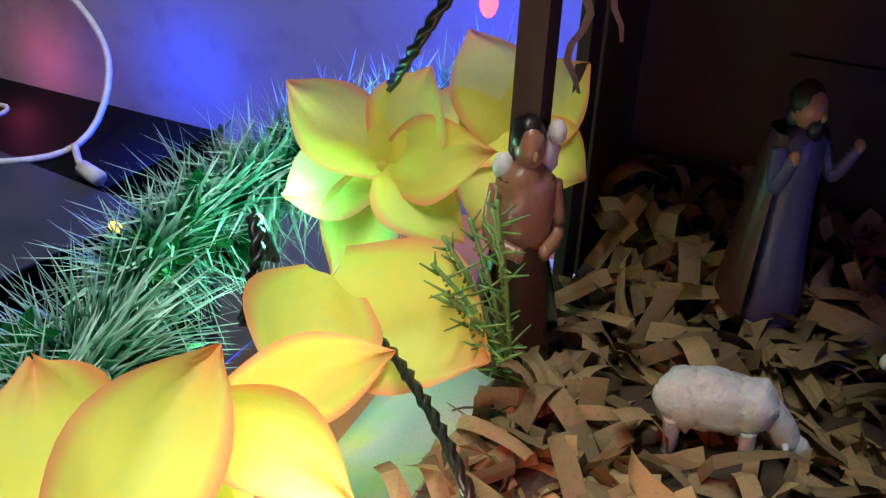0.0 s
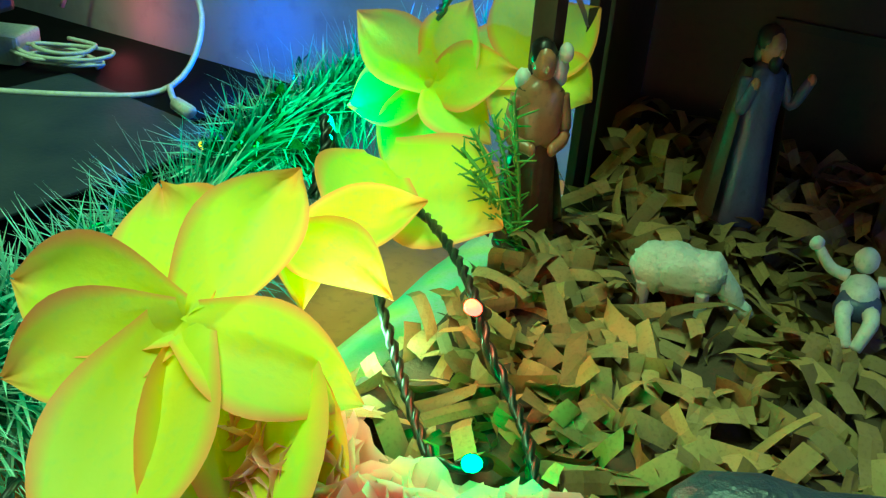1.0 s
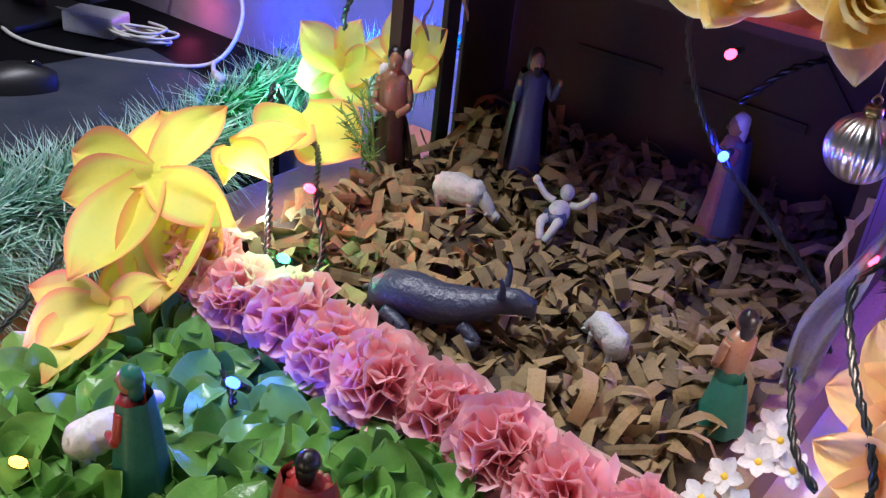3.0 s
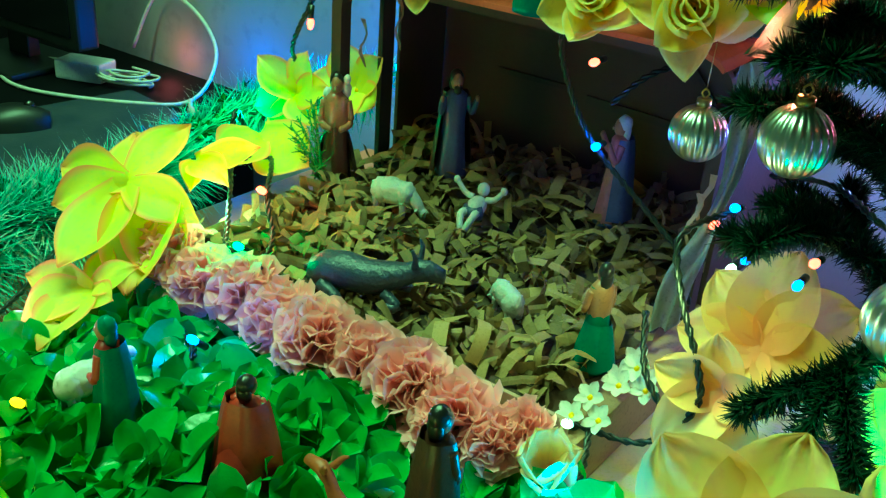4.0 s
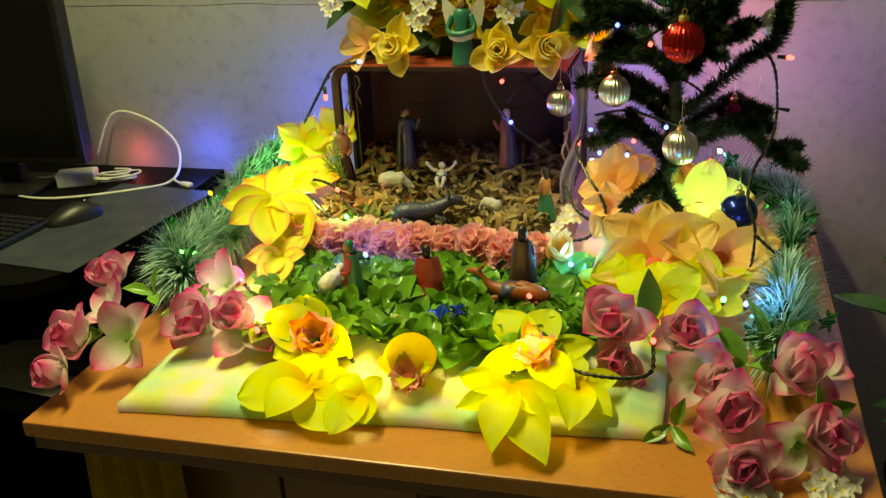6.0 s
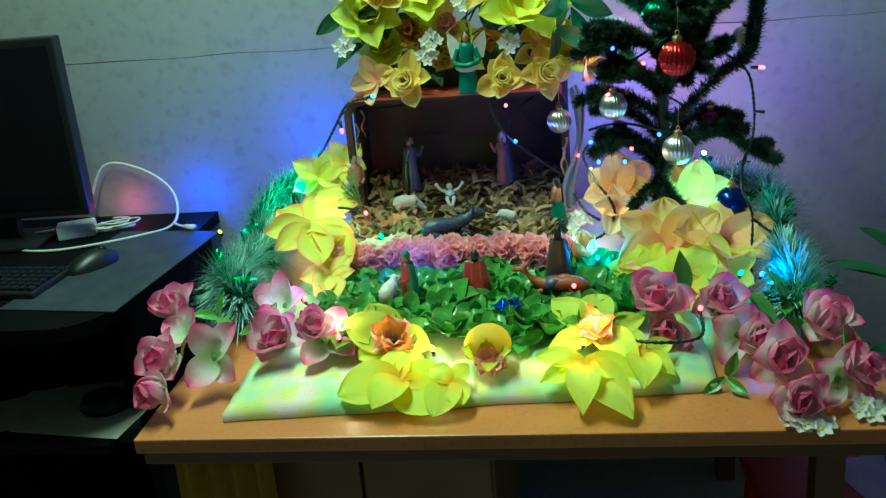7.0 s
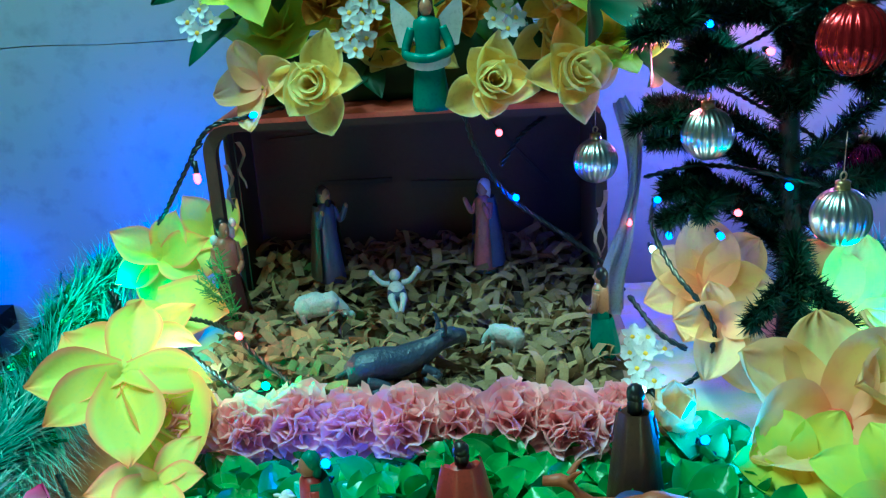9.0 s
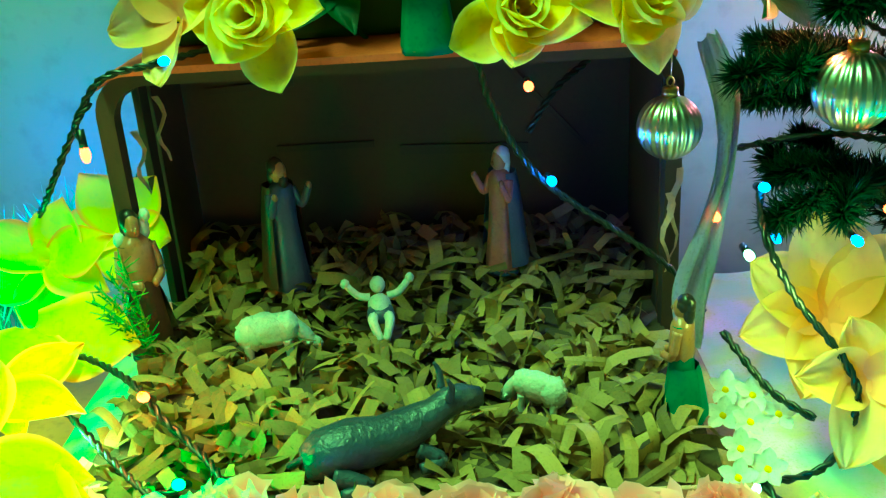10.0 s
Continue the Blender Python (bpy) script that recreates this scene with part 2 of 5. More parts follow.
WHITE_PAINT = shade("white_painted_plaster", (0.68, 0.66, 0.62), 0.5, second=(0.55, 0.54, 0.50), scale=70, bump=0.2)
FLEECE = shade("grey_white_fleece", (0.48, 0.48, 0.46), 0.6, second=(0.42, 0.42, 0.40), scale=90, fine=400, bump=0.5)
COW_HIDE = shade("slate_grey_hide", (0.045, 0.052, 0.085), 0.36, second=(0.03, 0.035, 0.06), scale=70, fine=240, bump=0.7)
CAMEL_HIDE = shade("rust_brown_hide", (0.30, 0.085, 0.028), 0.5, second=(0.22, 0.06, 0.02), scale=50, bump=0.2)
RED_GLOW, BLUE_GLOW = glowing("red_led", (1.0, 0.05, 0.09), 9), glowing("blue_led", (0.05, 0.10, 1.0), 10)
GREEN_GLOW, WARM_GLOW = glowing("green_led", (0.08, 1.0, 0.40), 8), glowing("warm_led", (1.0, 0.5, 0.06), 5)
WHITE_GLOW = glowing("white_led", (0.8, 0.95, 1.0), 18)


# ---- mesh tools ----
def mesh_of(bm, name, *materials, smooth=True):
    me = bpy.data.meshes.new(name)
    bm.to_mesh(me)
    bm.free()
    for m in materials:
        me.materials.append(m)
    if smooth:
        me.shade_smooth()
    return me


def part(name, data, parent, m=None, label="", kind=""):
    ob = new(name, data)
    ob.parent = parent
    if m is not None:
        ob.matrix_basis = m
    return tagged(ob, label, kind=kind)


def thing(name, m, label, category, group="", kind="", data=None):
    ob = new(name, data)
    if data is None:
        ob.empty_display_size = 0.02
    ob.matrix_basis = m
    return tagged(ob, label, category, group, kind)


def place(x, y, z, facing=(0, 0, 1), spin=0.0, size=1.0):
    """A pose at a point whose own z axis faces the given way."""
    turn = Vector(facing).normalized().to_track_quat("Z", "Y").to_matrix().to_4x4()
    return Matrix.Translation((x, y, z)) @ turn @ pose(0, 0, 0, 0, 0, spin) @ Matrix.Scale(size, 4)


def box_into(bm, lo, hi, bevel=0.0, index=0):
    made = bmesh.ops.create_cube(bm, size=1.0)["verts"]
    for v in made:
        v.co = Vector([lo[i] + (v.co[i] + 0.5) * (hi[i] - lo[i]) for i in range(3)])
    faces = {f for v in made for f in v.link_faces}
    for f in faces:
        f.material_index = index
    if bevel:
        edges = {e for f in faces for e in f.edges}
        bmesh.ops.bevel(bm, geom=list(edges), offset=bevel, segments=2, affect="EDGES", profile=0.6)


def box_mesh(name, lo, hi, bevel, *materials):
    bm = bmesh.new()
    box_into(bm, lo, hi, bevel)
    return mesh_of(bm, name, *materials, smooth=False)


def ellipsoid(bm, centre, radii, index=0, turn=None, rough=0.0, seg=14):
    made = bmesh.ops.create_uvsphere(bm, u_segments=seg, v_segments=max(6, seg * 2 // 3), radius=1.0)["verts"]
    m = Matrix.Translation(centre) @ (turn.to_4x4() if turn else Matrix.Identity(4)) @ Matrix.Diagonal((*radii, 1))
    for v in made:
        k = 1 + rough * noise.noise(v.co * 3.1 + Vector(centre) * 90)
        v.co = m @ (v.co * k)
    for f in {f for v in made for f in v.link_faces}:
        f.material_index = index


def rings(bm, loops, index=0, closed=True):
    """Skins a list of vertex loops with quads."""
    made = [[bm.verts.new(p) for p in loop] for loop in loops]
    for a, b in zip(made, made[1:]):
        n = len(a)
        for i in range(n if closed else n - 1):
            bm.faces.new((a[i], a[(i + 1) % n], b[(i + 1) % n], b[i])).material_index = index
    return made


def loft(bm, levels, index=0, seg=16, folds=0.0, count=7):
    """A standing robe-like body: levels of (z, rx, ry, cx, cy), with folds that deepen downwards."""
    top, low, loops = levels[-1][0], levels[0][0], []
    for z, rx, ry, cx, cy in levels:
        deep = folds * (1 - (z - low) / (top - low))
        loops.append([(cx + rx * math.cos(a) * (1 + deep * math.sin(count * a)), cy + ry * math.sin(a) * (1 + deep * math.sin(count * a)), z)
                      for a in (2 * math.pi * i / seg for i in range(seg))])
    made = rings(bm, loops, index)
    bm.faces.new(made[-1]).material_index = index
    bm.faces.new(made[0][::-1]).material_index = index


def smooth_path(points, steps=6):
    pts = [Vector(p) for p in points]
    if len(pts) < 3:
        return pts
    out = []
    for i in range(len(pts) - 1):
        a, b, c, d = pts[max(i - 1, 0)], pts[i], pts[i + 1], pts[min(i + 2, len(pts) - 1)]
        for k in range(steps):
            s = k / steps
            out.append(0.5 * (2 * b + (c - a) * s + (2 * a - 5 * b + 4 * c - d) * s**2 + (3 * b - a - 3 * c + d) * s**3))
    return out + [pts[-1]]


def tube(bm, points, radius, index=0, seg=6, end=None, steps=6):
    path = smooth_path(points, steps)
    loops, end = [], radius if end is None else end
    for i, p in enumerate(path):
        ahead = (path[min(i + 1, len(path) - 1)] - path[max(i - 1, 0)]).normalized()
        side = ahead.cross(Vector((0.13, 0.31, 0.94))).normalized()
        up, r = ahead.cross(side), radius + (end - radius) * i / max(1, len(path) - 1)
        loops.append([p + r * (math.cos(a) * side + math.sin(a) * up) for a in (2 * math.pi * k / seg for k in range(seg))])
    made = rings(bm, loops, index)
    bm.faces.new(made[0][::-1]).material_index = index
    bm.faces.new(made[-1]).material_index = index


def twisted(bm, points, radius, index=0):
    """Two strands wound round each other, as in a string of lights."""
    path = smooth_path(points, 9)
    for phase in (0, math.pi):
        run, out = 0.0, []
        for i, p in enumerate(path):
            ahead = (path[min(i + 1, len(path) - 1)] - path[max(i - 1, 0)]).normalized()
            side = ahead.cross(Vector((0.2, 0.4, 0.9))).normalized()
            up = ahead.cross(side)
            run += (p - path[i - 1]).length if i else 0
            a = run / 0.011 * math.pi + phase
            out.append(p + radius * 0.85 * (math.cos(a) * side + math.sin(a) * up))
        tube(bm, out, radius, index, 5, steps=1)


def petal(name, material, length, width, curl=40.0, cup=0.3, tip=1.0, ruffle=0.0, nu=6, nv=9, seed=0, foot=0.25):
    """A petal along +y from the origin: curl in degrees lifts its end towards +z, tip 1 is pointed, 0 round."""
    rng, bm = random.Random(seed), bmesh.new()
    uv = bm.loops.layers.uv.new("UVMap")
    grid, y, z, k = [], 0.0, 0.0, rng.uniform(-0.15, 0.15)
    for j in range(nv + 1):
        v = j / nv
        shape = (foot * (1 - v) + (1 - foot * (1 - v)) * math.sin(math.pi * min(v, 0.999) ** (0.85 + 0.10 * tip)) ** (0.5 + 0.62 * tip)) if 0 < v < 1 else (foot if v == 0 else 0.03 + 0.02 * (1 - tip))
        half = width / 2 * max(shape, 0.03)
        row = []
        for i in range(nu + 1):
            u = 2 * i / nu - 1
            lift = cup * half * u * u + ruffle * length * math.sin(3.2 * math.pi * u + 7 * v + seed) * v + 0.02 * length * math.sin(5 * v + 4 * u + seed)
            row.append((Vector((half * u * (1 - 0.12 * cup), y - 0.0 * u, z + lift + k * half * u)), (0.5 + 0.5 * u, v)))
        grid.append(row)
        a = radians(curl) * (v - 0.3)
        y += length / nv * math.cos(a)
        z += length / nv * math.sin(a)
    made = [[bm.verts.new(p) for p, _ in row] for row in grid]
    for j in range(nv):
        for i in range(nu):
            f = bm.faces.new((made[j][i], made[j][i + 1], made[j + 1][i + 1], made[j + 1][i]))
            for loop, (a, b) in zip(f.loops, ((j, i), (j, i + 1), (j + 1, i + 1), (j + 1, i))):
                loop[uv].uv = grid[a][b][1]
    return mesh_of(bm, name, material)


def frill(name, material, length, width, seed):
    """A fan-shaped carnation petal with a deep wave and a jagged rim."""
    rnd, b = random.Random(seed), bmesh.new()
    uv = b.loops.layers.uv.new("UVMap")
    nu, nv = 12, 4
    jag = [rnd.uniform(0.90, 1.05) for _ in range(nu + 1)]
    lift = [0.15 * math.sin(i * 1.25 + seed) + rnd.uniform(-.05, .05) for i in range(nu + 1)]
    rows_ = []
    for j in range(nv + 1):
        v = j / nv
        row = []
        for i in range(nu + 1):
            u = 2 * i / nu - 1
            a = u * 0.95
            l = length * v * (1 + (jag[i] - 1) * v)
            row.append(b.verts.new((math.sin(a) * l * width / length + u * 0.0015, math.cos(a) * l, lift[i] * length * v * v + 0.25 * length * v * v)))
        rows_.append(row)
    for j in range(nv):
        for i in range(nu):
            f = b.faces.new((rows_[j][i], rows_[j][i + 1], rows_[j + 1][i + 1], rows_[j + 1][i]))
            for loop, (q, w) in zip(f.loops, ((j, i), (j, i + 1), (j + 1, i + 1), (j + 1, i))):
                loop[uv].uv = (0.5, q / nv)
    return mesh_of(b, name, material)


def whorl(ob, meshes, count, open_deg, offset=0.0, lift=0.0, rng=random, jitter=8.0, size=1.0, name="petal"):
    """Petals round the z axis of a flower; open_deg 0 stands up, 90 lies flat."""
    for i in range(count):
        turn = offset + 360 * i / count + rng.uniform(-jitter, jitter)
        m = pose(0, 0, lift, 0, 0, turn) @ pose(0, 0.002, 0, 90 - open_deg + rng.uniform(-jitter, jitter), rng.uniform(-jitter, jitter), 0) @ Matrix.Scale(size * rng.uniform(0.92, 1.08), 4)
        part(name, rng.choice(meshes), ob, m)


# ---- the room ----
WALL_Y, TABLE_Z = 0.335, 0.75
STRAW_Z, LEAF_Z = 0.852, 0.812


def slab(name, lo, hi, material, label, category, bevel=0.0):
    return thing(name, Matrix.Identity(4), label, category, kind="structure", data=box_mesh(name, lo, hi, bevel, material))


slab("floor", (-2.6, -3.3, -0.1), (2.4, WALL_Y, 0.0), FLOOR_TILE, "grey tiled room floor in shade", "floor")
slab("ceiling", (-2.6, -3.3, 2.8), (2.4, WALL_Y, 2.9), CEILING, "plain white ceiling of the room", "ceiling")
slab("wall_west", (-2.7, -3.3, 0.0), (-2.6, WALL_Y, 2.8), PLASTER, "grey plastered side wall", "wall")
slab("wall_east", (2.4, -3.3, 0.0), (2.5, WALL_Y, 2.8), PLASTER, "grey plastered side wall", "wall")
slab("wall_south", (-2.6, -3.4, 0.0), (2.4, -3.3, 2.8), PLASTER, "grey plastered wall behind the viewer", "wall")

# back wall in two courses with a fine recessed crack between them
crack = [(-2.6 + 5.0 * i / 90, 1.160 - 0.012 * (i / 90 - 0.4) + 0.006 * noise.noise(Vector((i * 0.31, 0, 0))) + 0.004 * noise.noise(Vector((i * 0.9, 3, 0)))) for i in range(91)]
bm = bmesh.new()
for low in (True, False):
    rows = []
    for x, z in crack:
        gap = 0.0012 * (0.6 + noise.noise(Vector((x * 4, 9, 0))))
        rows.append([(x, WALL_Y, 0.0), (x, WALL_Y, z - gap), (x, WALL_Y + 0.006, z - gap), (x, WALL_Y + 0.12, z)] if low
                    else [(x, WALL_Y + 0.12, z), (x, WALL_Y + 0.006, z + gap), (x, WALL_Y, z + gap), (x, WALL_Y, 2.8)])
    rings(bm, rows, closed=False)
bmesh.ops.recalc_face_normals(bm, faces=bm.faces)
thing("wall_north", Matrix.Identity(4), "grey plaster wall with a fine horizontal crack", "wall", kind="structure", data=mesh_of(bm, "wall_north", PLASTER, smooth=False))

# ---- the table ----
table = thing("table", pose(0.150, -0.215, 0), "orange laminate table with a dark edge band", "table")
part("tabletop", box_mesh("tabletop", (-0.559, -0.535, 0.726), (0.559, 0.535, TABLE_Z), 0.003, ORANGE_WOOD), table)
part("edge_band", box_mesh("edge_band", (-0.551, -0.527, 0.703), (0.551, 0.530, 0.7255), 0.002, DARK_EDGE), table, label="dark brown edge band under the top")
for x in (-0.50, 0.46):
    for y in (-0.40, 0.46):
        part("leg", box_mesh("leg", (x, y, 0.0), (x + 0.045, y + 0.045, 0.6995), 0.003, DARK_EDGE), table)
part("apron", box_mesh("apron", (-0.50, -0.20, 0.62), (0.50, -0.18, 0.6995), 0.002, DARK_EDGE), table)

cupboard = thing("cupboard", pose(-0.11, -0.28, 0), "brown wood veneer cupboard under the table", "cupboard")
part("body", box_mesh("body", (-0.23, -0.28, 0.02), (0.22, 0.28, 0.66), 0.004, CUPBOARD), cupboard)
part("door", box_mesh("door", (-0.225, -0.30, 0.05), (-0.006, -0.281, 0.645), 0.004, CUPBOARD), cupboard)
part("door", box_mesh("door", (0.0, -0.30, 0.05), (0.215, -0.281, 0.645), 0.004, CUPBOARD), cupboard)

bm = bmesh.new()
rings(bm, [[(-0.40 + 0.16 * i / 24, -0.655 + 0.010 * math.sin(i * 1.1) + 0.006 * math.sin(z * 20 + i), z) for i in range(25)] for z in (0.12, 0.3, 0.5, 0.695)], closed=False)
bmesh.ops.solidify(bm, geom=bm.faces[:], thickness=0.002)
thing("hanging_cloth", Matrix.Identity(4), "yellow cloth hanging in folds under the table", "cloth", data=mesh_of(bm, "hanging_cloth", YELLOW_CLOTH))

# ---- red stool beside the table ----
stool = thing("plastic_stool", pose(0.76, -0.50, 0.0), "red plastic stool with paper on it", "stool")
part("seat", box_mesh("seat", (-0.21, -0.21, 0.425), (0.25, 0.21, 0.455), 0.012, RED_PLASTIC), stool)
for x, y in ((-0.17, -0.17), (0.2, -0.17), (-0.17, 0.17), (0.2, 0.17)):
    bm = bmesh.new()
    tube(bm, [(x * 1.12, y * 1.12, 0.0), (x, y, 0.426)], 0.02, seg=8, end=0.024)
    part("leg", mesh_of(bm, "leg", RED_PLASTIC), stool)
thing("torn_paper", pose(0.80, -0.42, 0.4565, 0, 0, 20), "torn white paper sheet on the red stool", "paper", data=box_mesh("torn_paper", (-0.09, -0.06, 0), (0.1, 0.07, 0.0012), 0.0, PAPER))

# ---- computer desk ----
desk = thing("computer_desk", pose(-0.635, 0, 0), "black laminate computer desk with a rounded corner", "desk")
bm = bmesh.new()
outline = [(-1.3, 0.325), (0.0, 0.325), (0.0, -0.25)] + [(-0.11 + 0.11 * math.cos(a), -0.25 + 0.13 * -math.sin(a)) for a in (math.pi / 2 * i / 8 for i in range(1, 9))] + [(-1.3, -0.40)]
rings(bm, [[(x, y, z) for x, y in outline] for z in (0.738, 0.768)])
bm.faces.new([v for v in bm.verts if v.co.z > 0.75])
bm.faces.new([v for v in bm.verts if v.co.z < 0.75])
bmesh.ops.recalc_face_normals(bm, faces=bm.faces)
part("desktop", mesh_of(bm, "desktop", BLACK_DESK, smooth=False), desk)
part("side_panel", box_mesh("side_panel", (-0.05, -0.2, 0.0), (-0.02, 0.30, 0.7375), 0.002, BLACK_DESK), desk)
part("shelf", box_mesh("shelf", (-1.25, -0.34, 0.47), (-0.055, 0.28, 0.49), 0.002, BLACK_DESK), desk)
part("shelf", box_mesh("shelf", (-1.25, -0.30, 0.10), (-0.055, 0.28, 0.12), 0.002, BLACK_DESK), desk)
for x, y, turn, w, h in ((-0.86, -0.15, 12, 0.22, 0.13), (-0.80, -0.24, -8, 0.26, 0.12), (-0.95, -0.2, 30, 0.2, 0.15)):
    thing("paper_sheet", pose(x, y, 0.4912 + 0.0015 * (x < -0.83) + 0.0015 * (x < -0.9), 0, 0, turn), "loose pale paper on the desk shelf", "paper", "papers on the desk shelf",
          data=box_mesh("paper_sheet", (-w / 2, -h / 2, 0), (w / 2, h / 2, 0.001), 0.0, PAPER))
bm = bmesh.new()
loft(bm, [(0, 0.05, 0.045, 0, 0), (0.012, 0.055, 0.05, 0, 0), (0.03, 0.046, 0.04, 0, 0), (0.036, 0.02, 0.018, 0, 0)], seg=24)
thing("black_dish", pose(-0.76, -0.19, 0.4945), "round black plastic holder on shelf papers", "holder", data=mesh_of(bm, "black_dish", BLACK_PLASTIC))

bm = bmesh.new()
box_into(bm, (-0.24, -0.25, 0), (0.02, 0.22, 0.003), 0.001)
thing("mouse_mat", pose(-0.62, -0.06, 0.7682, 0, 0, -7), "worn grey-blue mouse mat curling at its edge", "mouse mat", data=mesh_of(bm, "mouse_mat", PAD, smooth=False))
mouse = thing("computer_mouse", pose(-0.795, -0.055, 0.7715, 0, 0, -35), "black computer mouse on a worn mat", "mouse")
bm = bmesh.new()
loops = []
for i in range(11):
    s = i / 10
    w, h = 0.033 * math.sin(math.pi * (0.06 + 0.88 * s)) ** 0.45, 0.036 * math.sin(math.pi * (0.05 + 0.80 * s)) ** 0.7
    loops.append([(w * math.cos(a), -0.058 + 0.116 * s, max(0.0, h * math.sin(a))) for a in (math.pi * k / 10 for k in range(11))])
made = rings(bm, loops, closed=False)
for loop in (made[0], made[-1]):
    bm.faces.new(loop)
bmesh.ops.recalc_face_normals(bm, faces=bm.faces)
part("shell", mesh_of(bm, "shell", BLACK_PLASTIC), mouse)
bm = bmesh.new()
bmesh.ops.create_cone(bm, segments=14, radius1=0.009, radius2=0.009, depth=0.007, cap_ends=True, matrix=pose(0, 0.03, 0.0295, 0, 90, 0))
part("scroll_wheel", mesh_of(bm, "scroll_wheel", SCREEN), mouse)

keyboard = thing("keyboard", pose(-1.02, -0.14, 0.7685, 0, 0, -6), "black keyboard on the computer desk", "keyboard")
part("base", box_mesh("base", (-0.24, -0.075, 0), (0.19, 0.075, 0.016), 0.004, BLACK_PLASTIC), keyboard)
key = box_mesh("key", (-0.0078, -0.0078, 0), (0.0078, 0.0078, 0.006), 0.0015, BLACK_PLASTIC)
for i in range(10):
    for j in range(6):
        part("key", key, keyboard, pose(0.175 - 0.0195 * i, -0.055 + 0.0215 * j, 0.0162))

monitor = thing("monitor", pose(-1.105, 0.12, 0.7685, 0, 0, 3), "black flat computer monitor switched off", "monitor")
part("frame", box_mesh("frame", (-0.235, -0.012, 0.068), (0.235, 0.03, 0.485), 0.006, BLACK_PLASTIC), monitor)
part("screen", box_mesh("screen", (-0.218, -0.0145, 0.09), (0.218, -0.0125, 0.467), 0.0005, SCREEN), monitor)
part("stand", box_mesh("stand", (-0.03, 0.03, 0.0), (0.03, 0.055, 0.2), 0.004, BLACK_PLASTIC), monitor)
part("foot", box_mesh("foot", (-0.11, -0.06, 0.0), (0.11, 0.10, 0.012), 0.004, BLACK_PLASTIC), monitor)

adapter = thing("power_adapter", pose(-0.94, 0.175, 0.7685, 0, 0, 22), "white power adapter with a coiled cable", "adapter")
part("case", box_mesh("case", (-0.045, -0.026, 0), (0.045, 0.026, 0.034), 0.005, WHITE_PLASTIC), adapter)
bm = bmesh.new()
wind = random.Random(3)
coil = []
for i in range(54):
    a = i * 0.62
    coil.append((0.085 + (0.045 + 0.012 * math.sin(i * 0.37)) * math.cos(a) + 0.012 * math.sin(i * 0.19) + wind.uniform(-.003, .003), (0.020 + 0.008 * math.sin(i * 0.53)) * math.sin(a) - 0.012 + wind.uniform(-.003, .003), 0.004 + 0.00042 * i + wind.uniform(0, .003)))
tube(bm, coil, 0.0024, seg=6, steps=3)
part("coiled_cable", mesh_of(bm, "coiled_cable", WHITE_WIRE), adapter)
bm = bmesh.new()
tube(bm, [(-0.91, 0.29, 0.80), (-0.86, 0.315, 0.905), (-0.76, 0.315, 0.89), (-0.68, 0.29, 0.835), (-0.66, 0.22, 0.776), (-0.72, 0.14, 0.773), (-0.88, 0.06, 0.773), (-1.0, 0.08, 0.773), (-1.02, 0.17, 0.775), (-0.95, 0.175, 0.785)], 0.0034, seg=7)
tube(bm, [(-0.66, 0.215, 0.776), (-0.63, 0.19, 0.776), (-0.605, 0.178, 0.776)], 0.0034, seg=7)
tube(bm, [(-0.618, 0.182, 0.776), (-0.59, 0.172, 0.777)], 0.0075, seg=8)
thing("white_cable", pose(-0.050, 0, 0), "white power cable looped over the black desk", "cable", data=mesh_of(bm, "white_cable", WHITE_WIRE))

# ---- the raised bed on the table ----
bm = bmesh.new()
nx, ny = 60, 50
grid = []
for j in range(ny + 1):
    row = []
    for i in range(nx + 1):
        u, v = i / nx, j / ny
        x = -0.285 + 0.742 * u + 0.02 * v * (u - 0.5)
        y = -0.702 + 0.064 * u + v * (0.93 - 0.03 * u)
        rise = 0.028 * min(1.0, 12 * min(v + 0.02, u + 0.02, 1.02 - u)) ** 0.6
        row.append((x + 0.004 * noise.noise(Vector((u * 9, v * 9, 1))), y + 0.004 * noise.noise(Vector((u * 8, v * 8, 5))), TABLE_Z + 0.002 + rise + 0.003 * noise.noise(Vector((u * 22, v * 16, 2)))))
    grid.append(row)
rings(bm, grid, closed=False)
rim = [grid[0], [(p[0], p[1] - 0.001, TABLE_Z + 0.001) for p in grid[0]]]
rings(bm, rim, closed=False)
for side in (0, nx):
    rings(bm, [[row[side] for row in grid], [(row[side][0], row[side][1], TABLE_Z + 0.001) for row in grid]], closed=False)
bmesh.ops.remove_doubles(bm, verts=bm.verts, dist=0.0001)
bmesh.ops.recalc_face_normals(bm, faces=bm.faces)
me_ = mesh_of(bm, "covered_board", CLOTH)
lay = me_.uv_layers.new(name="UVMap")
for lp in me_.loops:
    co = me_.vertices[lp.vertex_index].co
    lay.data[lp.index].uv = (0.5 + 0.34 * noise.noise(co * 17), 0.32 + 0.5 * noise.noise(co * 21 + Vector((7, 3, 1))))
thing("covered_board", Matrix.Identity(4), "board under a cream and yellow floral cloth", "cloth", data=me_)

platform = thing("stable_platform", pose(0.025, -0.22, 0), "low card platform under the shredded paper bed", "platform")
part("block", box_mesh("block", (-0.225, -0.01, 0.782), (0.245, 0.48, 0.836), 0.003, CARD_PLAIN), platform)
part("front_lip", box_mesh("front_lip", (-0.215, 0.000, 0.8362), (0.235, 0.004, 0.853), 0.0008, TRAY_EDGE), platform, label="pale card lip along the front")

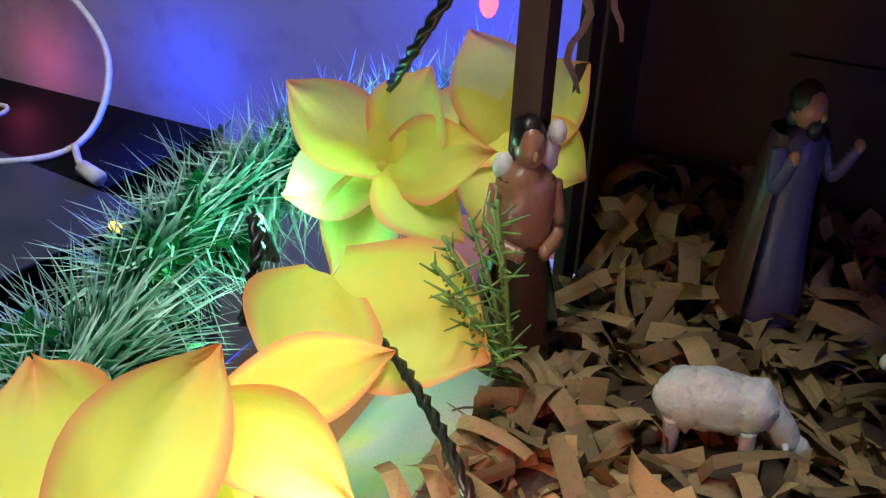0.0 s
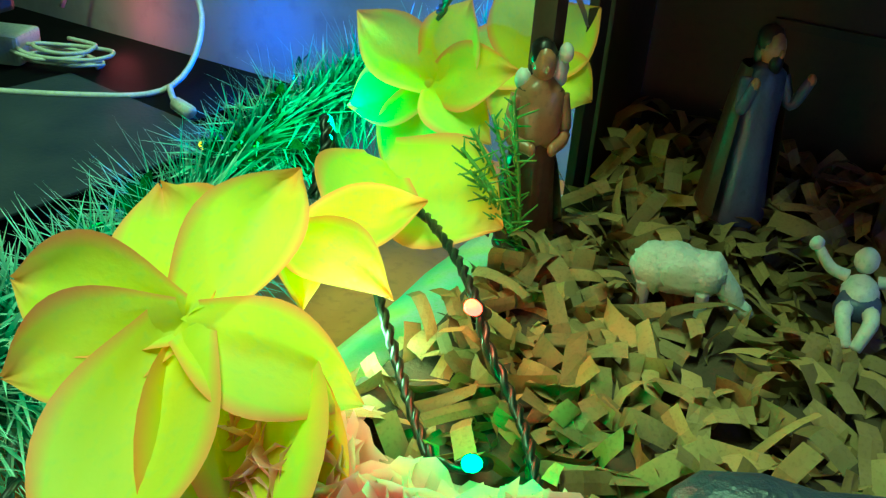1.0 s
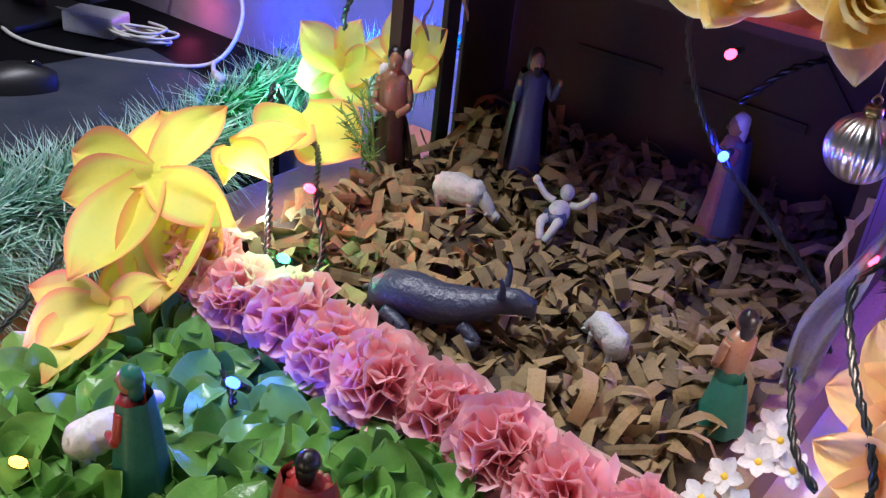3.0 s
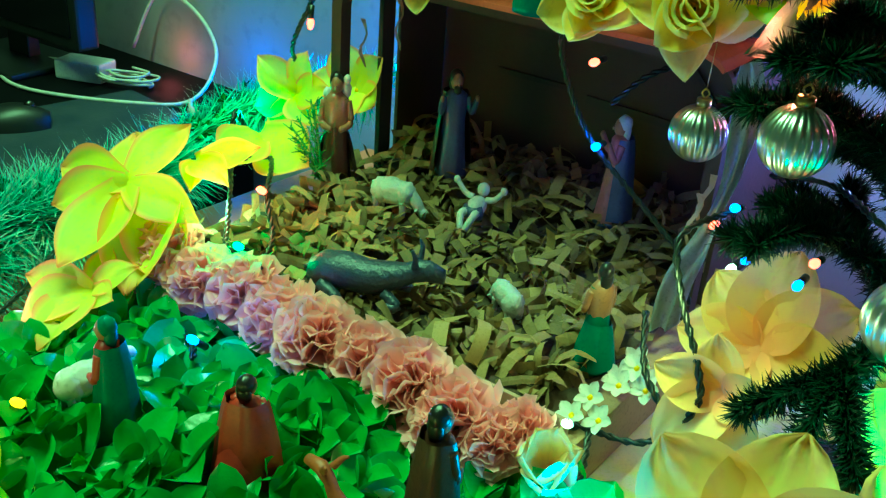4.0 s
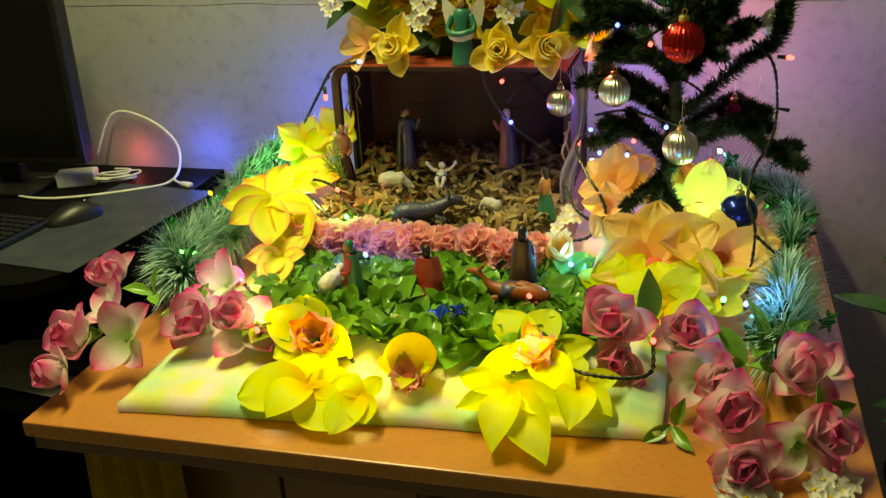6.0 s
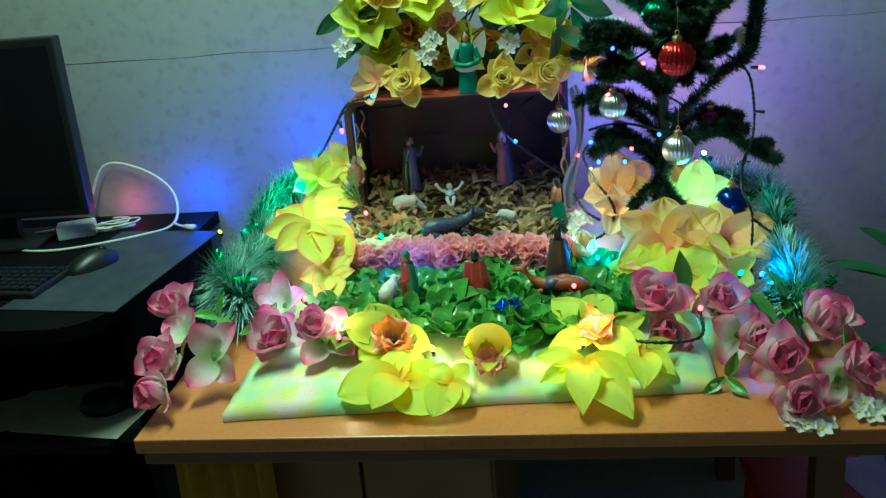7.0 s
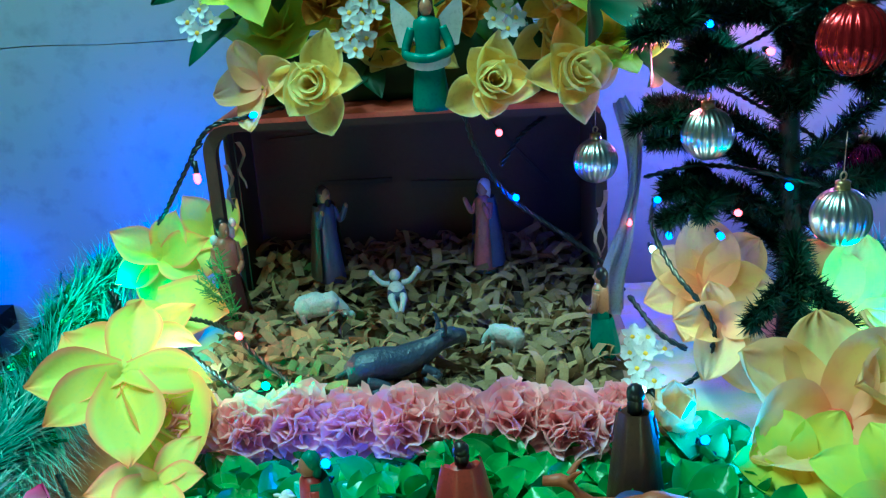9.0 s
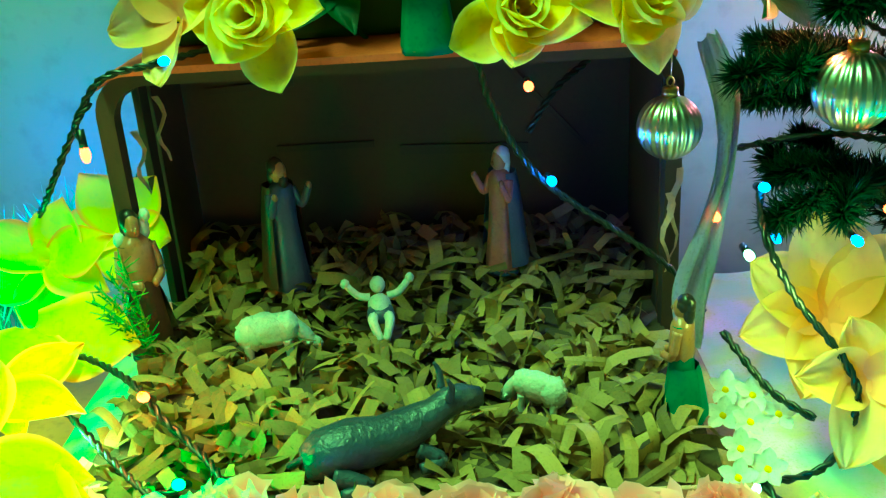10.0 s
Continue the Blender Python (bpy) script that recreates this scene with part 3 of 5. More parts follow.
# ---- the stable box ----
BX0, BX1, BY0, BY1, BZ0, BZ1 = -0.203, 0.252, 0.012, 0.215, 0.8365, 1.092
stable = thing("stable_box", Matrix.Identity(4), "dark brown box stable with a salmon red roof edge", "stable")
part("back_wall", box_mesh("back_wall", (BX0 - 0.01, BY1, BZ0), (BX1 + 0.01, BY1 + 0.006, BZ1 - 0.012), 0.001, CARD_DARK), stable)
part("side_wall", box_mesh("side_wall", (BX1 - 0.005, BY0 + 0.045, BZ0), (BX1, BY1 - 0.0005, BZ1 - 0.013), 0.001, CARD_DARK), stable)
part("side_wall", box_mesh("side_wall", (BX0, BY0 + 0.112, BZ0), (BX0 + 0.005, BY1 - 0.0005, BZ1 - 0.013), 0.001, CARD_DARK), stable)
part("side_post", box_mesh("side_post", (BX0, BY0 + 0.076, BZ0), (BX0 + 0.007, BY0 + 0.098, BZ1 - 0.013), 0.001, CARD_STRIP), stable)
part("side_post", box_mesh("side_post", (BX1 - 0.007, BY0 + 0.010, BZ0), (BX1 - 0.001, BY0 + 0.028, BZ1 - 0.013), 0.001, CARD_STRIP), stable)
part("side_panel", box_mesh("side_panel", (BX0 + 0.0005, BY0 + 0.02, 1.062), (BX0 + 0.0045, BY0 + 0.1295, BZ1 - 0.0132), 0.001, CARD_DARK), stable)
# front frame with rounded upper corners
bm = bmesh.new()
R, th = 0.034, 0.013
def arch(x0, x1, top, r):
    pts = [(x0, BZ0)] + [(x0 + r - r * math.cos(a), top - r + r * math.sin(a)) for a in (math.pi / 2 * i / 8 for i in range(9))]
    return pts + [(x1 + x0 - x, z) for x, z in reversed(pts)]
outer, inner = arch(BX0 - 0.004, BX1 + 0.004, BZ1 - 0.002, R), arch(BX0 + 0.010, BX1 - 0.009, BZ1 - 0.012, R * 0.85)
loops = [[(x, BY0, z) for x, z in outer], [(x, BY0, z) for x, z in inner], [(x, BY0 + 0.016, z) for x, z in inner], [(x, BY0 + 0.016, z) for x, z in outer]]
rings(bm, [*loops, loops[0]], closed=False)
bmesh.ops.remove_doubles(bm, verts=bm.verts, dist=0.00005)
bmesh.ops.recalc_face_normals(bm, faces=bm.faces)
part("front_frame", mesh_of(bm, "front_frame", CARD_DARK, smooth=False), stable)
# curved roof skin
bm = bmesh.new()
top = arch(BX0 - 0.007, BX1 + 0.007, BZ1 + 0.004, R + 0.004)[5:-5]
under = arch(BX0 - 0.0045, BX1 + 0.0045, BZ1 - 0.0015, R)[5:-5]
loops = [[(x, y, z) for x, z in ring_] for y, ring_ in ((BY0 - 0.012, top), (BY0 - 0.012, under), (BY1 + 0.03, under), (BY1 + 0.03, top))]
rings(bm, [*loops, loops[0]], closed=False)
bmesh.ops.remove_doubles(bm, verts=bm.verts, dist=0.00005)
bmesh.ops.recalc_face_normals(bm, faces=bm.faces)
part("roof", mesh_of(bm, "roof", ROOF_RED, smooth=False), stable, label="salmon red paper roof with worn front edge")
for x, z, w, h, a in ((-0.06, 0.965, 0.10, 0.007, 0), (0.08, 0.955, 0.13, 0.010, 2), (-0.13, 1.03, 0.09, 0.007, -3), (0.16, 1.0, 0.13, 0.005, 48), (0.11, 1.045, 0.03, 0.006, 4)):
    part("wall_strip", box_mesh("wall_strip", (-w / 2, -0.003, -h / 2), (w / 2, 0, h / 2), 0.0006, CARD_STRIP), stable, pose(x, BY1 - 0.0012, z, 0, a, 0))
# frayed pale scraps beside the posts
for x, y, z, l in ((BX0 + 0.011, BY0 + 0.035, 1.035, 0.055), (BX0 + 0.013, BY0 + 0.095, 1.05, 0.06), (BX1 - 0.004, BY0 - 0.004, 0.99, 0.08), (BX1 - 0.010, BY0 - 0.006, 0.97, 0.07)):
    bm = bmesh.new()
    rings(bm, [[(0.004 * math.sin(k * 1.3 + l * 90), 0.002 * math.sin(k), -l * k / 7), (0.004 * math.sin(k * 1.3 + l * 90) + 0.006 - 0.0006 * k, 0.002 * math.cos(k), -l * k / 7)] for k in range(8)], closed=False)
    part("torn_scrap", mesh_of(bm, "torn_scrap", TRAY_EDGE), stable, pose(x, y, z), label="frayed pale scrap of paper")

# a pale gauze ribbon hanging down beside the right post
bm = bmesh.new()
loops = []
for k, p in enumerate(smooth_path([(0.268, -0.004, 1.096), (0.280, -0.016, 1.055), (0.280, -0.022, 1.000), (0.268, -0.030, 0.945), (0.256, -0.040, 0.900), (0.256, -0.048, 0.858)], 6)):
    wide = 0.007 + 0.003 * math.sin(k * 0.35) + 0.0002 * k
    loops.append([(p.x + wide * u, p.y + 0.006 * math.cos(5.5 * u + 0.25 * k) + 0.003 * math.sin(9 * u + k * 0.2), p.z + 0.004 * u) for u in (j / 6 - 1 for j in range(13))])
rings(bm, loops, closed=False)
bmesh.ops.solidify(bm, geom=bm.faces[:], thickness=0.0006)
thing("gauze_ribbon", Matrix.Identity(4), "pale gauze ribbon hanging beside the stable post", "ribbon", data=mesh_of(bm, "gauze_ribbon", GAUZE))

# ---- painted figures, each one plain mesh ----
def figure(x, y, z, yaw, tall, robe, cloak, head, label, kneel=False, arms="pray", lean=0.0, group="painted crib figures", bald=False, bare=False, lamb=False):
    """A standing or kneeling robed statuette that faces -y before it is turned; slots: robe, cloak, skin, head cover."""
    bm = bmesh.new()
    h = tall
    if kneel:
        loft(bm, [(0, .26 * h, .34 * h, 0, .05 * h), (.10 * h, .27 * h, .36 * h, 0, .05 * h), (.30 * h, .22 * h, .24 * h, 0, .06 * h), (.55 * h, .19 * h, .16 * h, 0, .02 * h), (.70 * h, .17 * h, .12 * h, 0, 0), (.76 * h, .07 * h, .07 * h, 0, 0)], 0, 20, 0.05)
    else:
        loft(bm, [(0, .17 * h, .15 * h, 0, 0), (.03 * h, .175 * h, .155 * h, 0, 0), (.30 * h, .145 * h, .12 * h, 0, 0), (.52 * h, .125 * h, .10 * h, 0, 0), (.66 * h, .135 * h, .095 * h, 0, 0), (.77 * h, .13 * h, .085 * h, 0, 0), (.82 * h, .05 * h, .05 * h, 0, 0)], 0, 20, 0.09)
    if lamb:
        ellipsoid(bm, (.10 * h, .045 * h, .84 * h), (.06 * h, .055 * h, .085 * h), 4, rough=.12)
        ellipsoid(bm, (.115 * h, -.02 * h, .94 * h), (.04 * h, .05 * h, .045 * h), 4, rough=.08)
        ellipsoid(bm, (-.10 * h, .04 * h, .80 * h), (.045 * h, .05 * h, .05 * h), 4, rough=.1)
        tube(bm, [(.10 * h, .05 * h, .80 * h), (0, .09 * h, .80 * h), (-.10 * h, .04 * h, .80 * h)], .045 * h, 4, 8)
    if bare:
        loft(bm, [(.48 * h, .118 * h, .092 * h, 0, 0), (.54 * h, .130 * h, .104 * h, 0, 0), (.66 * h, .142 * h, .102 * h, 0, 0), (.76 * h, .140 * h, .092 * h, 0, 0), (.83 * h, .055 * h, .055 * h, 0, 0)], 2, 20)
    # cloak over the back and one side
    loops = []
    for s in range(8):
        f = s / 7
        zz, r = ((.45 - .40 * f) if bare else (.80 - .74 * f)) * h, (.125 + .10 * f ** 0.8) * h * (1.25 if kneel else 1.0)
        loops.append([(r * 1.12 * math.cos(a) * (1 + .05 * math.sin(6 * a)), r * math.sin(a) * (1 + .06 * math.sin(7 * a)) + .02 * h, zz) for a in (math.radians(-25 + 230 * k / 16) for k in range(17))])
    rings(bm, loops, 1, closed=False)
    ellipsoid(bm, (0, -.005 * h, .885 * h), (.068 * h, .078 * h, .088 * h), 2)
    ellipsoid(bm, (0, -.085 * h, .875 * h), (.014 * h, .018 * h, .02 * h), 2, seg=8)
    if not bald:
        ellipsoid(bm, (0, .022 * h, .915 * h), (.078 * h, .082 * h, .08 * h), 3, rough=.12)
        ellipsoid(bm, (0, .05 * h, .85 * h), (.07 * h, .05 * h, .10 * h), 3, rough=.15)
    if arms == "open" and head == HAIR:
        ellipsoid(bm, (0, -.058 * h, .825 * h), (.046 * h, .036 * h, .055 * h), 3, rough=.15)
    for side in (-1, 1):
        sh = (side * .125 * h, 0, .74 * h)
        if arms == "pray":
            el, ha = (side * .155 * h, -.06 * h, .58 * h), (side * .025 * h, -.15 * h, .66 * h)
        elif arms == "open":
            el, ha = (side * .18 * h, -.06 * h, .62 * h), (side * .20 * h, -.15 * h, .76 * h)
        else:
            el, ha = (side * .16 * h, -.03 * h, .56 * h), (side * .06 * h, -.14 * h, .52 * h)
        tube(bm, [sh, el, ha], .045 * h, 0 if arms != "bare" else 2, 8, .028 * h)
        ellipsoid(bm, ha, (.026 * h, .03 * h, .032 * h), 2, seg=8)
    loft(bm, [(-.02 * h, .19 * h, .17 * h, 0, 0), (.012 * h, .18 * h, .16 * h, 0, 0)], 1, 20)
    if not kneel:
        bmesh.ops.scale(bm, vec=(0.80, 0.84, 1.0), verts=bm.verts)
    bmesh.ops.recalc_face_normals(bm, faces=bm.faces)
    return thing("painted_statuette", pose(x, y, z, lean, 0, yaw), label, "statuette", group, data=mesh_of(bm, "painted_statuette", robe, cloak, SKIN, head, WHITE_PAINT))


figure(-0.086, 0.090, STRAW_Z + 0.014, 52, 0.128, ROBE_BLUE, ROBE_BROWN, HAIR, "painted statuette in blue robe and brown cloak", arms="open")
figure(0.113, 0.112, STRAW_Z + 0.014, -52, 0.120, ROBE_PINK, ROBE_BLUE, WHITE_PAINT, "painted statuette in pink robe and blue veil", arms="open")
figure(-0.196, 0.010, STRAW_Z - 0.004, 40, 0.132, ROBE_BROWN, ROBE_BROWN, HAIR, "brown-skirted bare-chested statuette with a white lamb on its shoulders", arms="bare", bare=True, lamb=True)
figure(0.229, -0.128, STRAW_Z - 0.006, -120, 0.100, ROBE_GREEN, ROBE_GREEN, HAIR, "small statuette in a green skirt with bare arms", arms="bare", bare=True)
figure(-0.032, -0.418, LEAF_Z - 0.012, -65, 0.112, ROBE_RED, ROBE_GREEN, ROBE_GREEN, "statuette in red robe and green cloak among leaves", arms="down")
figure(0.084, -0.382, LEAF_Z - 0.008, 190, 0.092, ROBE_RED, ROBE_RED, HAIR, "kneeling statuette in a red robe among leaves", kneel=True, arms="pray")
figure(0.230, -0.345, LEAF_Z - 0.012, 165, 0.122, ROBE_BROWN, ROBE_BROWN, HAIR, "tall dark brown robed statuette seen among leaves", arms="down")

# angel on the roof
bm = bmesh.new()
h = 0.128
loft(bm, [(0, .16 * h, .13 * h, 0, 0), (.05 * h, .165 * h, .135 * h, 0, 0), (.40 * h, .125 * h, .10 * h, 0, 0), (.55 * h, .105 * h, .085 * h, 0, 0), (.70 * h, .12 * h, .085 * h, 0, 0), (.76 * h, .11 * h, .075 * h, 0, 0), (.80 * h, .04 * h, .04 * h, 0, 0)], 0, 20, 0.07)
ellipsoid(bm, (0, -.01 * h, .865 * h), (.055 * h, .06 * h, .075 * h), 1)
ellipsoid(bm, (0, .02 * h, .885 * h), (.066 * h, .065 * h, .085 * h), 2, rough=.1)
ellipsoid(bm, (0, .04 * h, .80 * h), (.075 * h, .04 * h, .10 * h), 2, rough=.1)
tube(bm, [(-.13 * h, 0, .70 * h), (-.19 * h, -.05 * h, .50 * h), (-.10 * h, -.16 * h, .47 * h), (0, -.17 * h, .46 * h), (.10 * h, -.16 * h, .48 * h), (.19 * h, -.05 * h, .52 * h), (.13 * h, 0, .70 * h)], .04 * h, 0, 8)
loops = []
for k in range(13):
    a = math.radians(-200 + 220 * k / 12)
    p = Vector((.19 * h * math.cos(a), .16 * h * math.sin(a) - .01 * h, .43 * h + .02 * h * math.cos(2 * a)))
    loops.append([p + Vector((0, 0, .055 * h)), p + Vector((0, -.012 * h, 0)), p - Vector((0, 0, .055 * h))])
rings(bm, loops, 3, closed=False)
for side in (-1, 1):
    loops = []
    for k in range(7):
        f = k / 6
        loops.append([(side * (.06 + .24 * f) * h, (.075 + .03 * f) * h, (.70 + .26 * f ** .7) * h), (side * (.06 + .25 * f) * h, (.085 + .05 * f) * h, (.62 + .14 * f) * h), (side * (.06 + .20 * f) * h, (.08 + .04 * f) * h, (.52 + .06 * f + .05 * math.sin(5 * f)) * h)])
    rings(bm, loops, 3, closed=False)
bmesh.ops.recalc_face_normals(bm, faces=bm.faces)
thing("angel_statuette", pose(0.061, -0.004, BZ1 + 0.0042), "green-robed winged statuette on the stable roof", "statuette", data=mesh_of(bm, "angel_statuette", ROBE_GREEN, SKIN, HAIR, WHITE_PAINT))

# baby lying in the straw, arms raised
bm = bmesh.new()
ellipsoid(bm, (0, 0.0, 0.020), (0.013, 0.017, 0.013), 0, rough=.08)
ellipsoid(bm, (0, 0.021, 0.034), (0.0085, 0.009, 0.010), 0, rough=.05)
for side in (-1, 1):
    tube(bm, [(side * .010, .010, .026), (side * .022, .010, .030), (side * .033, .012, .043)], .0048, 0, 8, .0035)
    ellipsoid(bm, (side * .035, .012, .046), (.005, .004, .006), 0, seg=8, rough=.2)
    tube(bm, [(side * .006, -.012, .018), (side * .009, -.028, .022), (side * .003, -.043, .008)], .0065, 0, 8, .0042)
loft(bm, [(.010, .0145, .010, 0, -.012), (.0165, .0155, .0115, 0, -.012), (.026, .0135, .009, 0, -.011)], 1, 14)
bmesh.ops.recalc_face_normals(bm, faces=bm.faces)
thing("infant_statuette", pose(0.002, 0.022, STRAW_Z + 0.008, 12, 0, 8) @ Matrix.Scale(0.80, 4), "white plaster infant statuette with a blue wrap", "statuette", "painted crib figures", data=mesh_of(bm, "infant_statuette", WHITE_PAINT, ROBE_BLUE))


# animals, each one plain mesh with its head towards +x
def sheep(x, y, z, yaw, size, label, grazing=True, material=None):
    bm = bmesh.new()
    ellipsoid(bm, (0, 0, 0.6 * size), (0.52 * size, 0.25 * size, 0.29 * size), 0, rough=.22, seg=26)
    ellipsoid(bm, (-.28 * size, 0, .56 * size), (0.26 * size, 0.26 * size, 0.30 * size), 0, rough=.22, seg=20)
    ellipsoid(bm, (.30 * size, 0, .62 * size), (0.24 * size, 0.24 * size, 0.26 * size), 0, rough=.2, seg=20)
    hz = .28 if grazing else .85
    tube(bm, [(.42 * size, 0, .62 * size), (.58 * size, 0, (.62 + hz) / 2 * size), (.68 * size, 0, hz * size)], .15 * size, 0, 10, .12 * size)
    ellipsoid(bm, (.74 * size, 0, (hz - .02) * size), (.17 * size, .105 * size, .11 * size), 0, Euler((0, .5, 0)).to_matrix(), .1)
    for side in (-1, 1):
        ellipsoid(bm, (.64 * size, side * .13 * size, (hz + .05) * size), (.035 * size, .08 * size, .03 * size), 0, seg=8)
        for lx in (-.36, .30):
            tube(bm, [(lx * size, side * .15 * size, .45 * size), ((lx + .02) * size, side * .15 * size, .2 * size), (lx * size, side * .15 * size, 0)], .085 * size, 0, 8, .055 * size)
    bmesh.ops.recalc_face_normals(bm, faces=bm.faces)
    return thing("sheep_statuette", pose(x, y, z, 0, 0, yaw), label, "statuette", "animal statuettes", data=mesh_of(bm, "sheep_statuette", material or FLEECE))


sheep(-0.090, -0.010, STRAW_Z - 0.009, 12, 0.050, "white grazing sheep statuette standing in shredded paper")
sheep(0.130, -0.110, STRAW_Z - 0.010, 150, 0.040, "small white sheep statuette lying in shredded paper")
sheep(-0.067, -0.416, LEAF_Z - 0.002, 80, 0.048, "grey-white sheep statuette half hidden by leaves", False, WHITE_PAINT)

bm = bmesh.new()
spine = [(-0.056, 0, .016, .011, .011), (-0.045, 0, .020, .018, .016), (-0.022, 0, .021, .019, .018), (0.0, 0, .019, .017, .016), (0.018, 0, .022, .016, .015), (0.034, 0, .027, .012, .012), (0.046, 0, .034, .010, .011), (0.058, 0, .036, .009, .010), (0.072, 0, .033, .006, .007)]
made = rings(bm, [[(x, ry * math.cos(a) * 1.0, z + rz * math.sin(a)) for a in (2 * math.pi * k / 18 for k in range(18))] for x, _, z, ry, rz in spine])
for loop in (made[0], made[-1]):
    bm.faces.new(loop)
for side in (-1, 1):
    tube(bm, [(.046, side * .008, .042), (.047, side * .012, .052), (.044, side * .013, .060)], .0035, 0, 7, .0012)
    tube(bm, [(.020, side * .012, .012), (.034, side * .020, .004), (.018, side * .022, .003)], .006, 0, 8, .004)
    tube(bm, [(-.040, side * .016, .012), (-.020, side * .026, .004), (-.038, side * .027, .003)], .007, 0, 8, .004)
tube(bm, [(-.055, 0, .02), (-.064, .008, .012), (-.058, .018, .004)], .003, 0, 6, .002)
bmesh.ops.recalc_face_normals(bm, faces=bm.faces)
thing("cow_statuette", pose(0.020, -0.178, STRAW_Z + 0.001, 0, 0, 22), "slate grey cow statuette lying in shredded paper", "statuette", "animal statuettes", data=mesh_of(bm, "cow_statuette", COW_HIDE))

bm = bmesh.new()
spine = [(-.050, 0, .016, .010, .010), (-.036, 0, .020, .018, .017), (-.014, 0, .024, .019, .019), (0.002, 0, .022, .018, .017), (.022, 0, .020, .015, .015), (.038, 0, .024, .010, .012), (.048, 0, .036, .007, .009), (.054, 0, .050, .006, .008), (.062, 0, .056, .007, .007), (.076, 0, .054, .005, .005)]
made = rings(bm, [[(x, ry * math.cos(a), z + rz * math.sin(a)) for a in (2 * math.pi * k / 18 for k in range(18))] for x, _, z, ry, rz in spine])
for loop in (made[0], made[-1]):
    bm.faces.new(loop)
ellipsoid(bm, (-.010, 0, .036), (.014, .011, .009), 0, rough=.1)
loft(bm, [(.012, .014, .0215, .014, 0), (.024, .015, .0205, .012, 0), (.036, .013, .017, .008, 0)], 1, 16)
for side in (-1, 1):
    tube(bm, [(.055, side * .005, .060), (.050, side * .010, .070), (.046, side * .012, .074)], .0034, 0, 7, .0012)
    tube(bm, [(.025, side * .012, .010), (.045, side * .018, .004), (.028, side * .02, .003)], .006, 0, 8, .004)
    tube(bm, [(-.036, side * .014, .010), (-.016, side * .023, .004), (-.038, side * .024, .003)], .006, 0, 8, .004)
bmesh.ops.recalc_face_normals(bm, faces=bm.faces)
thing("camel_statuette", pose(0.228, -0.398, LEAF_Z + 0.004, 0, 0, 172) @ Matrix.Diagonal((1.05, 0.8, 0.78, 1)), "rust brown kneeling camel statuette with blue saddle cloth", "statuette", "animal statuettes", data=mesh_of(bm, "camel_statuette", CAMEL_HIDE, ROBE_BLUE))

# ---- flowers ----
rng = random.Random(5)
DAFF = [petal("petal", YELLOW_PETAL, 0.080, 0.066, c, 0.30, 0.95, 0.012, seed=i, foot=0.78, nu=8, nv=12) for i, c in enumerate((-35, 14, -60, 30, -15))]
LEMON = [petal("petal", LEMON_PETAL, 0.080, 0.060, c, 0.30, 0.32, 0.015, seed=i + 10, foot=0.4, nu=8, nv=10) for i, c in enumerate((-25, 20, -70, 45))]
ROSE_OUT = [petal("petal", ROSE_PETAL, 0.058, 0.066, c, 0.55, 0.12, 0.02, seed=i + 20, foot=0.5) for i, c in enumerate((-35, -60, -15))]
ROSE_IN = [petal("petal", ROSE_PETAL, 0.042, 0.050, c, 1.3, 0.1, 0.02, seed=i + 30, foot=0.6) for i, c in enumerate((15, 25))]
ROSE_TIP = [petal("petal", ROSE_PETAL, 0.066, 0.054, c, 0.6, 0.6, 0.03, seed=i + 25, foot=0.5, nu=8, nv=10) for i, c in enumerate((-50, 35, -15, 60))]
AMBER = [petal("petal", AMBER_PETAL, 0.046, 0.046, c, 0.9, 0.2, 0.03, seed=i + 35, foot=0.6) for i, c in enumerate((20, -10))]
CREAM = [petal("petal", CREAM_PETAL, 0.105, 0.088, c, 0.5, 0.15, 0.045, seed=i + 40, foot=0.35, nu=12, nv=12) for i, c in enumerate((-25, 15, -50, 30))]
TIPPED = [petal("petal", PINK_TIP, 0.058, 0.046, c, 0.45, 0.15, 0.015, seed=i + 50, foot=0.35) for i, c in enumerate((20, 40, -10))]
DEEP = [petal("petal", PINK_DEEP, 0.060, 0.058, c, 0.75, 0.05, 0.012, seed=i + 60, foot=0.4, nu=8, nv=10) for i, c in enumerate((55, 80, 30))]
RUFFLE = [petal("petal", PINK_RUFFLE, 0.027, 0.032, c, 0.15, 0.0, 0.11, seed=i + 70, foot=0.3, nu=14, nv=7) for i, c in enumerate((15, -25, 40))]
FRILL = [frill("petal", PINK_RUFFLE, 0.023, 0.027, k) for k in range(5)]
SMALL_WHITE = [petal("petal", WHITE_PETAL, 0.012, 0.010, 15, 0.3, 0.2, seed=90, nu=4, nv=5)]
LEAVES = [petal("leaf", LEAF, 0.043, 0.033, c, 0.42, 0.0, 0.008, seed=i + 100, foot=0.3, nu=4, nv=7) for i, c in enumerate((-30, -65, 25))]
BIG_LEAF = [petal("leaf", DARK_LEAF, 0.11, 0.045, c, 0.35, 0.7, 0.01, seed=i + 110, foot=0.3) for i, c in enumerate((-40, -15))]
MID_LEAF = [petal("leaf", LEAF, 0.07, 0.030, c, 0.4, 0.8, seed=i + 115, foot=0.3) for i, c in enumerate((-40, -15))]


def knob(name, material, r, squash=1.0):
    b = bmesh.new()
    ellipsoid(b, (0, 0, 0), (r, r, r * squash), rough=0.25, seg=12)
    return mesh_of(b, name, material)


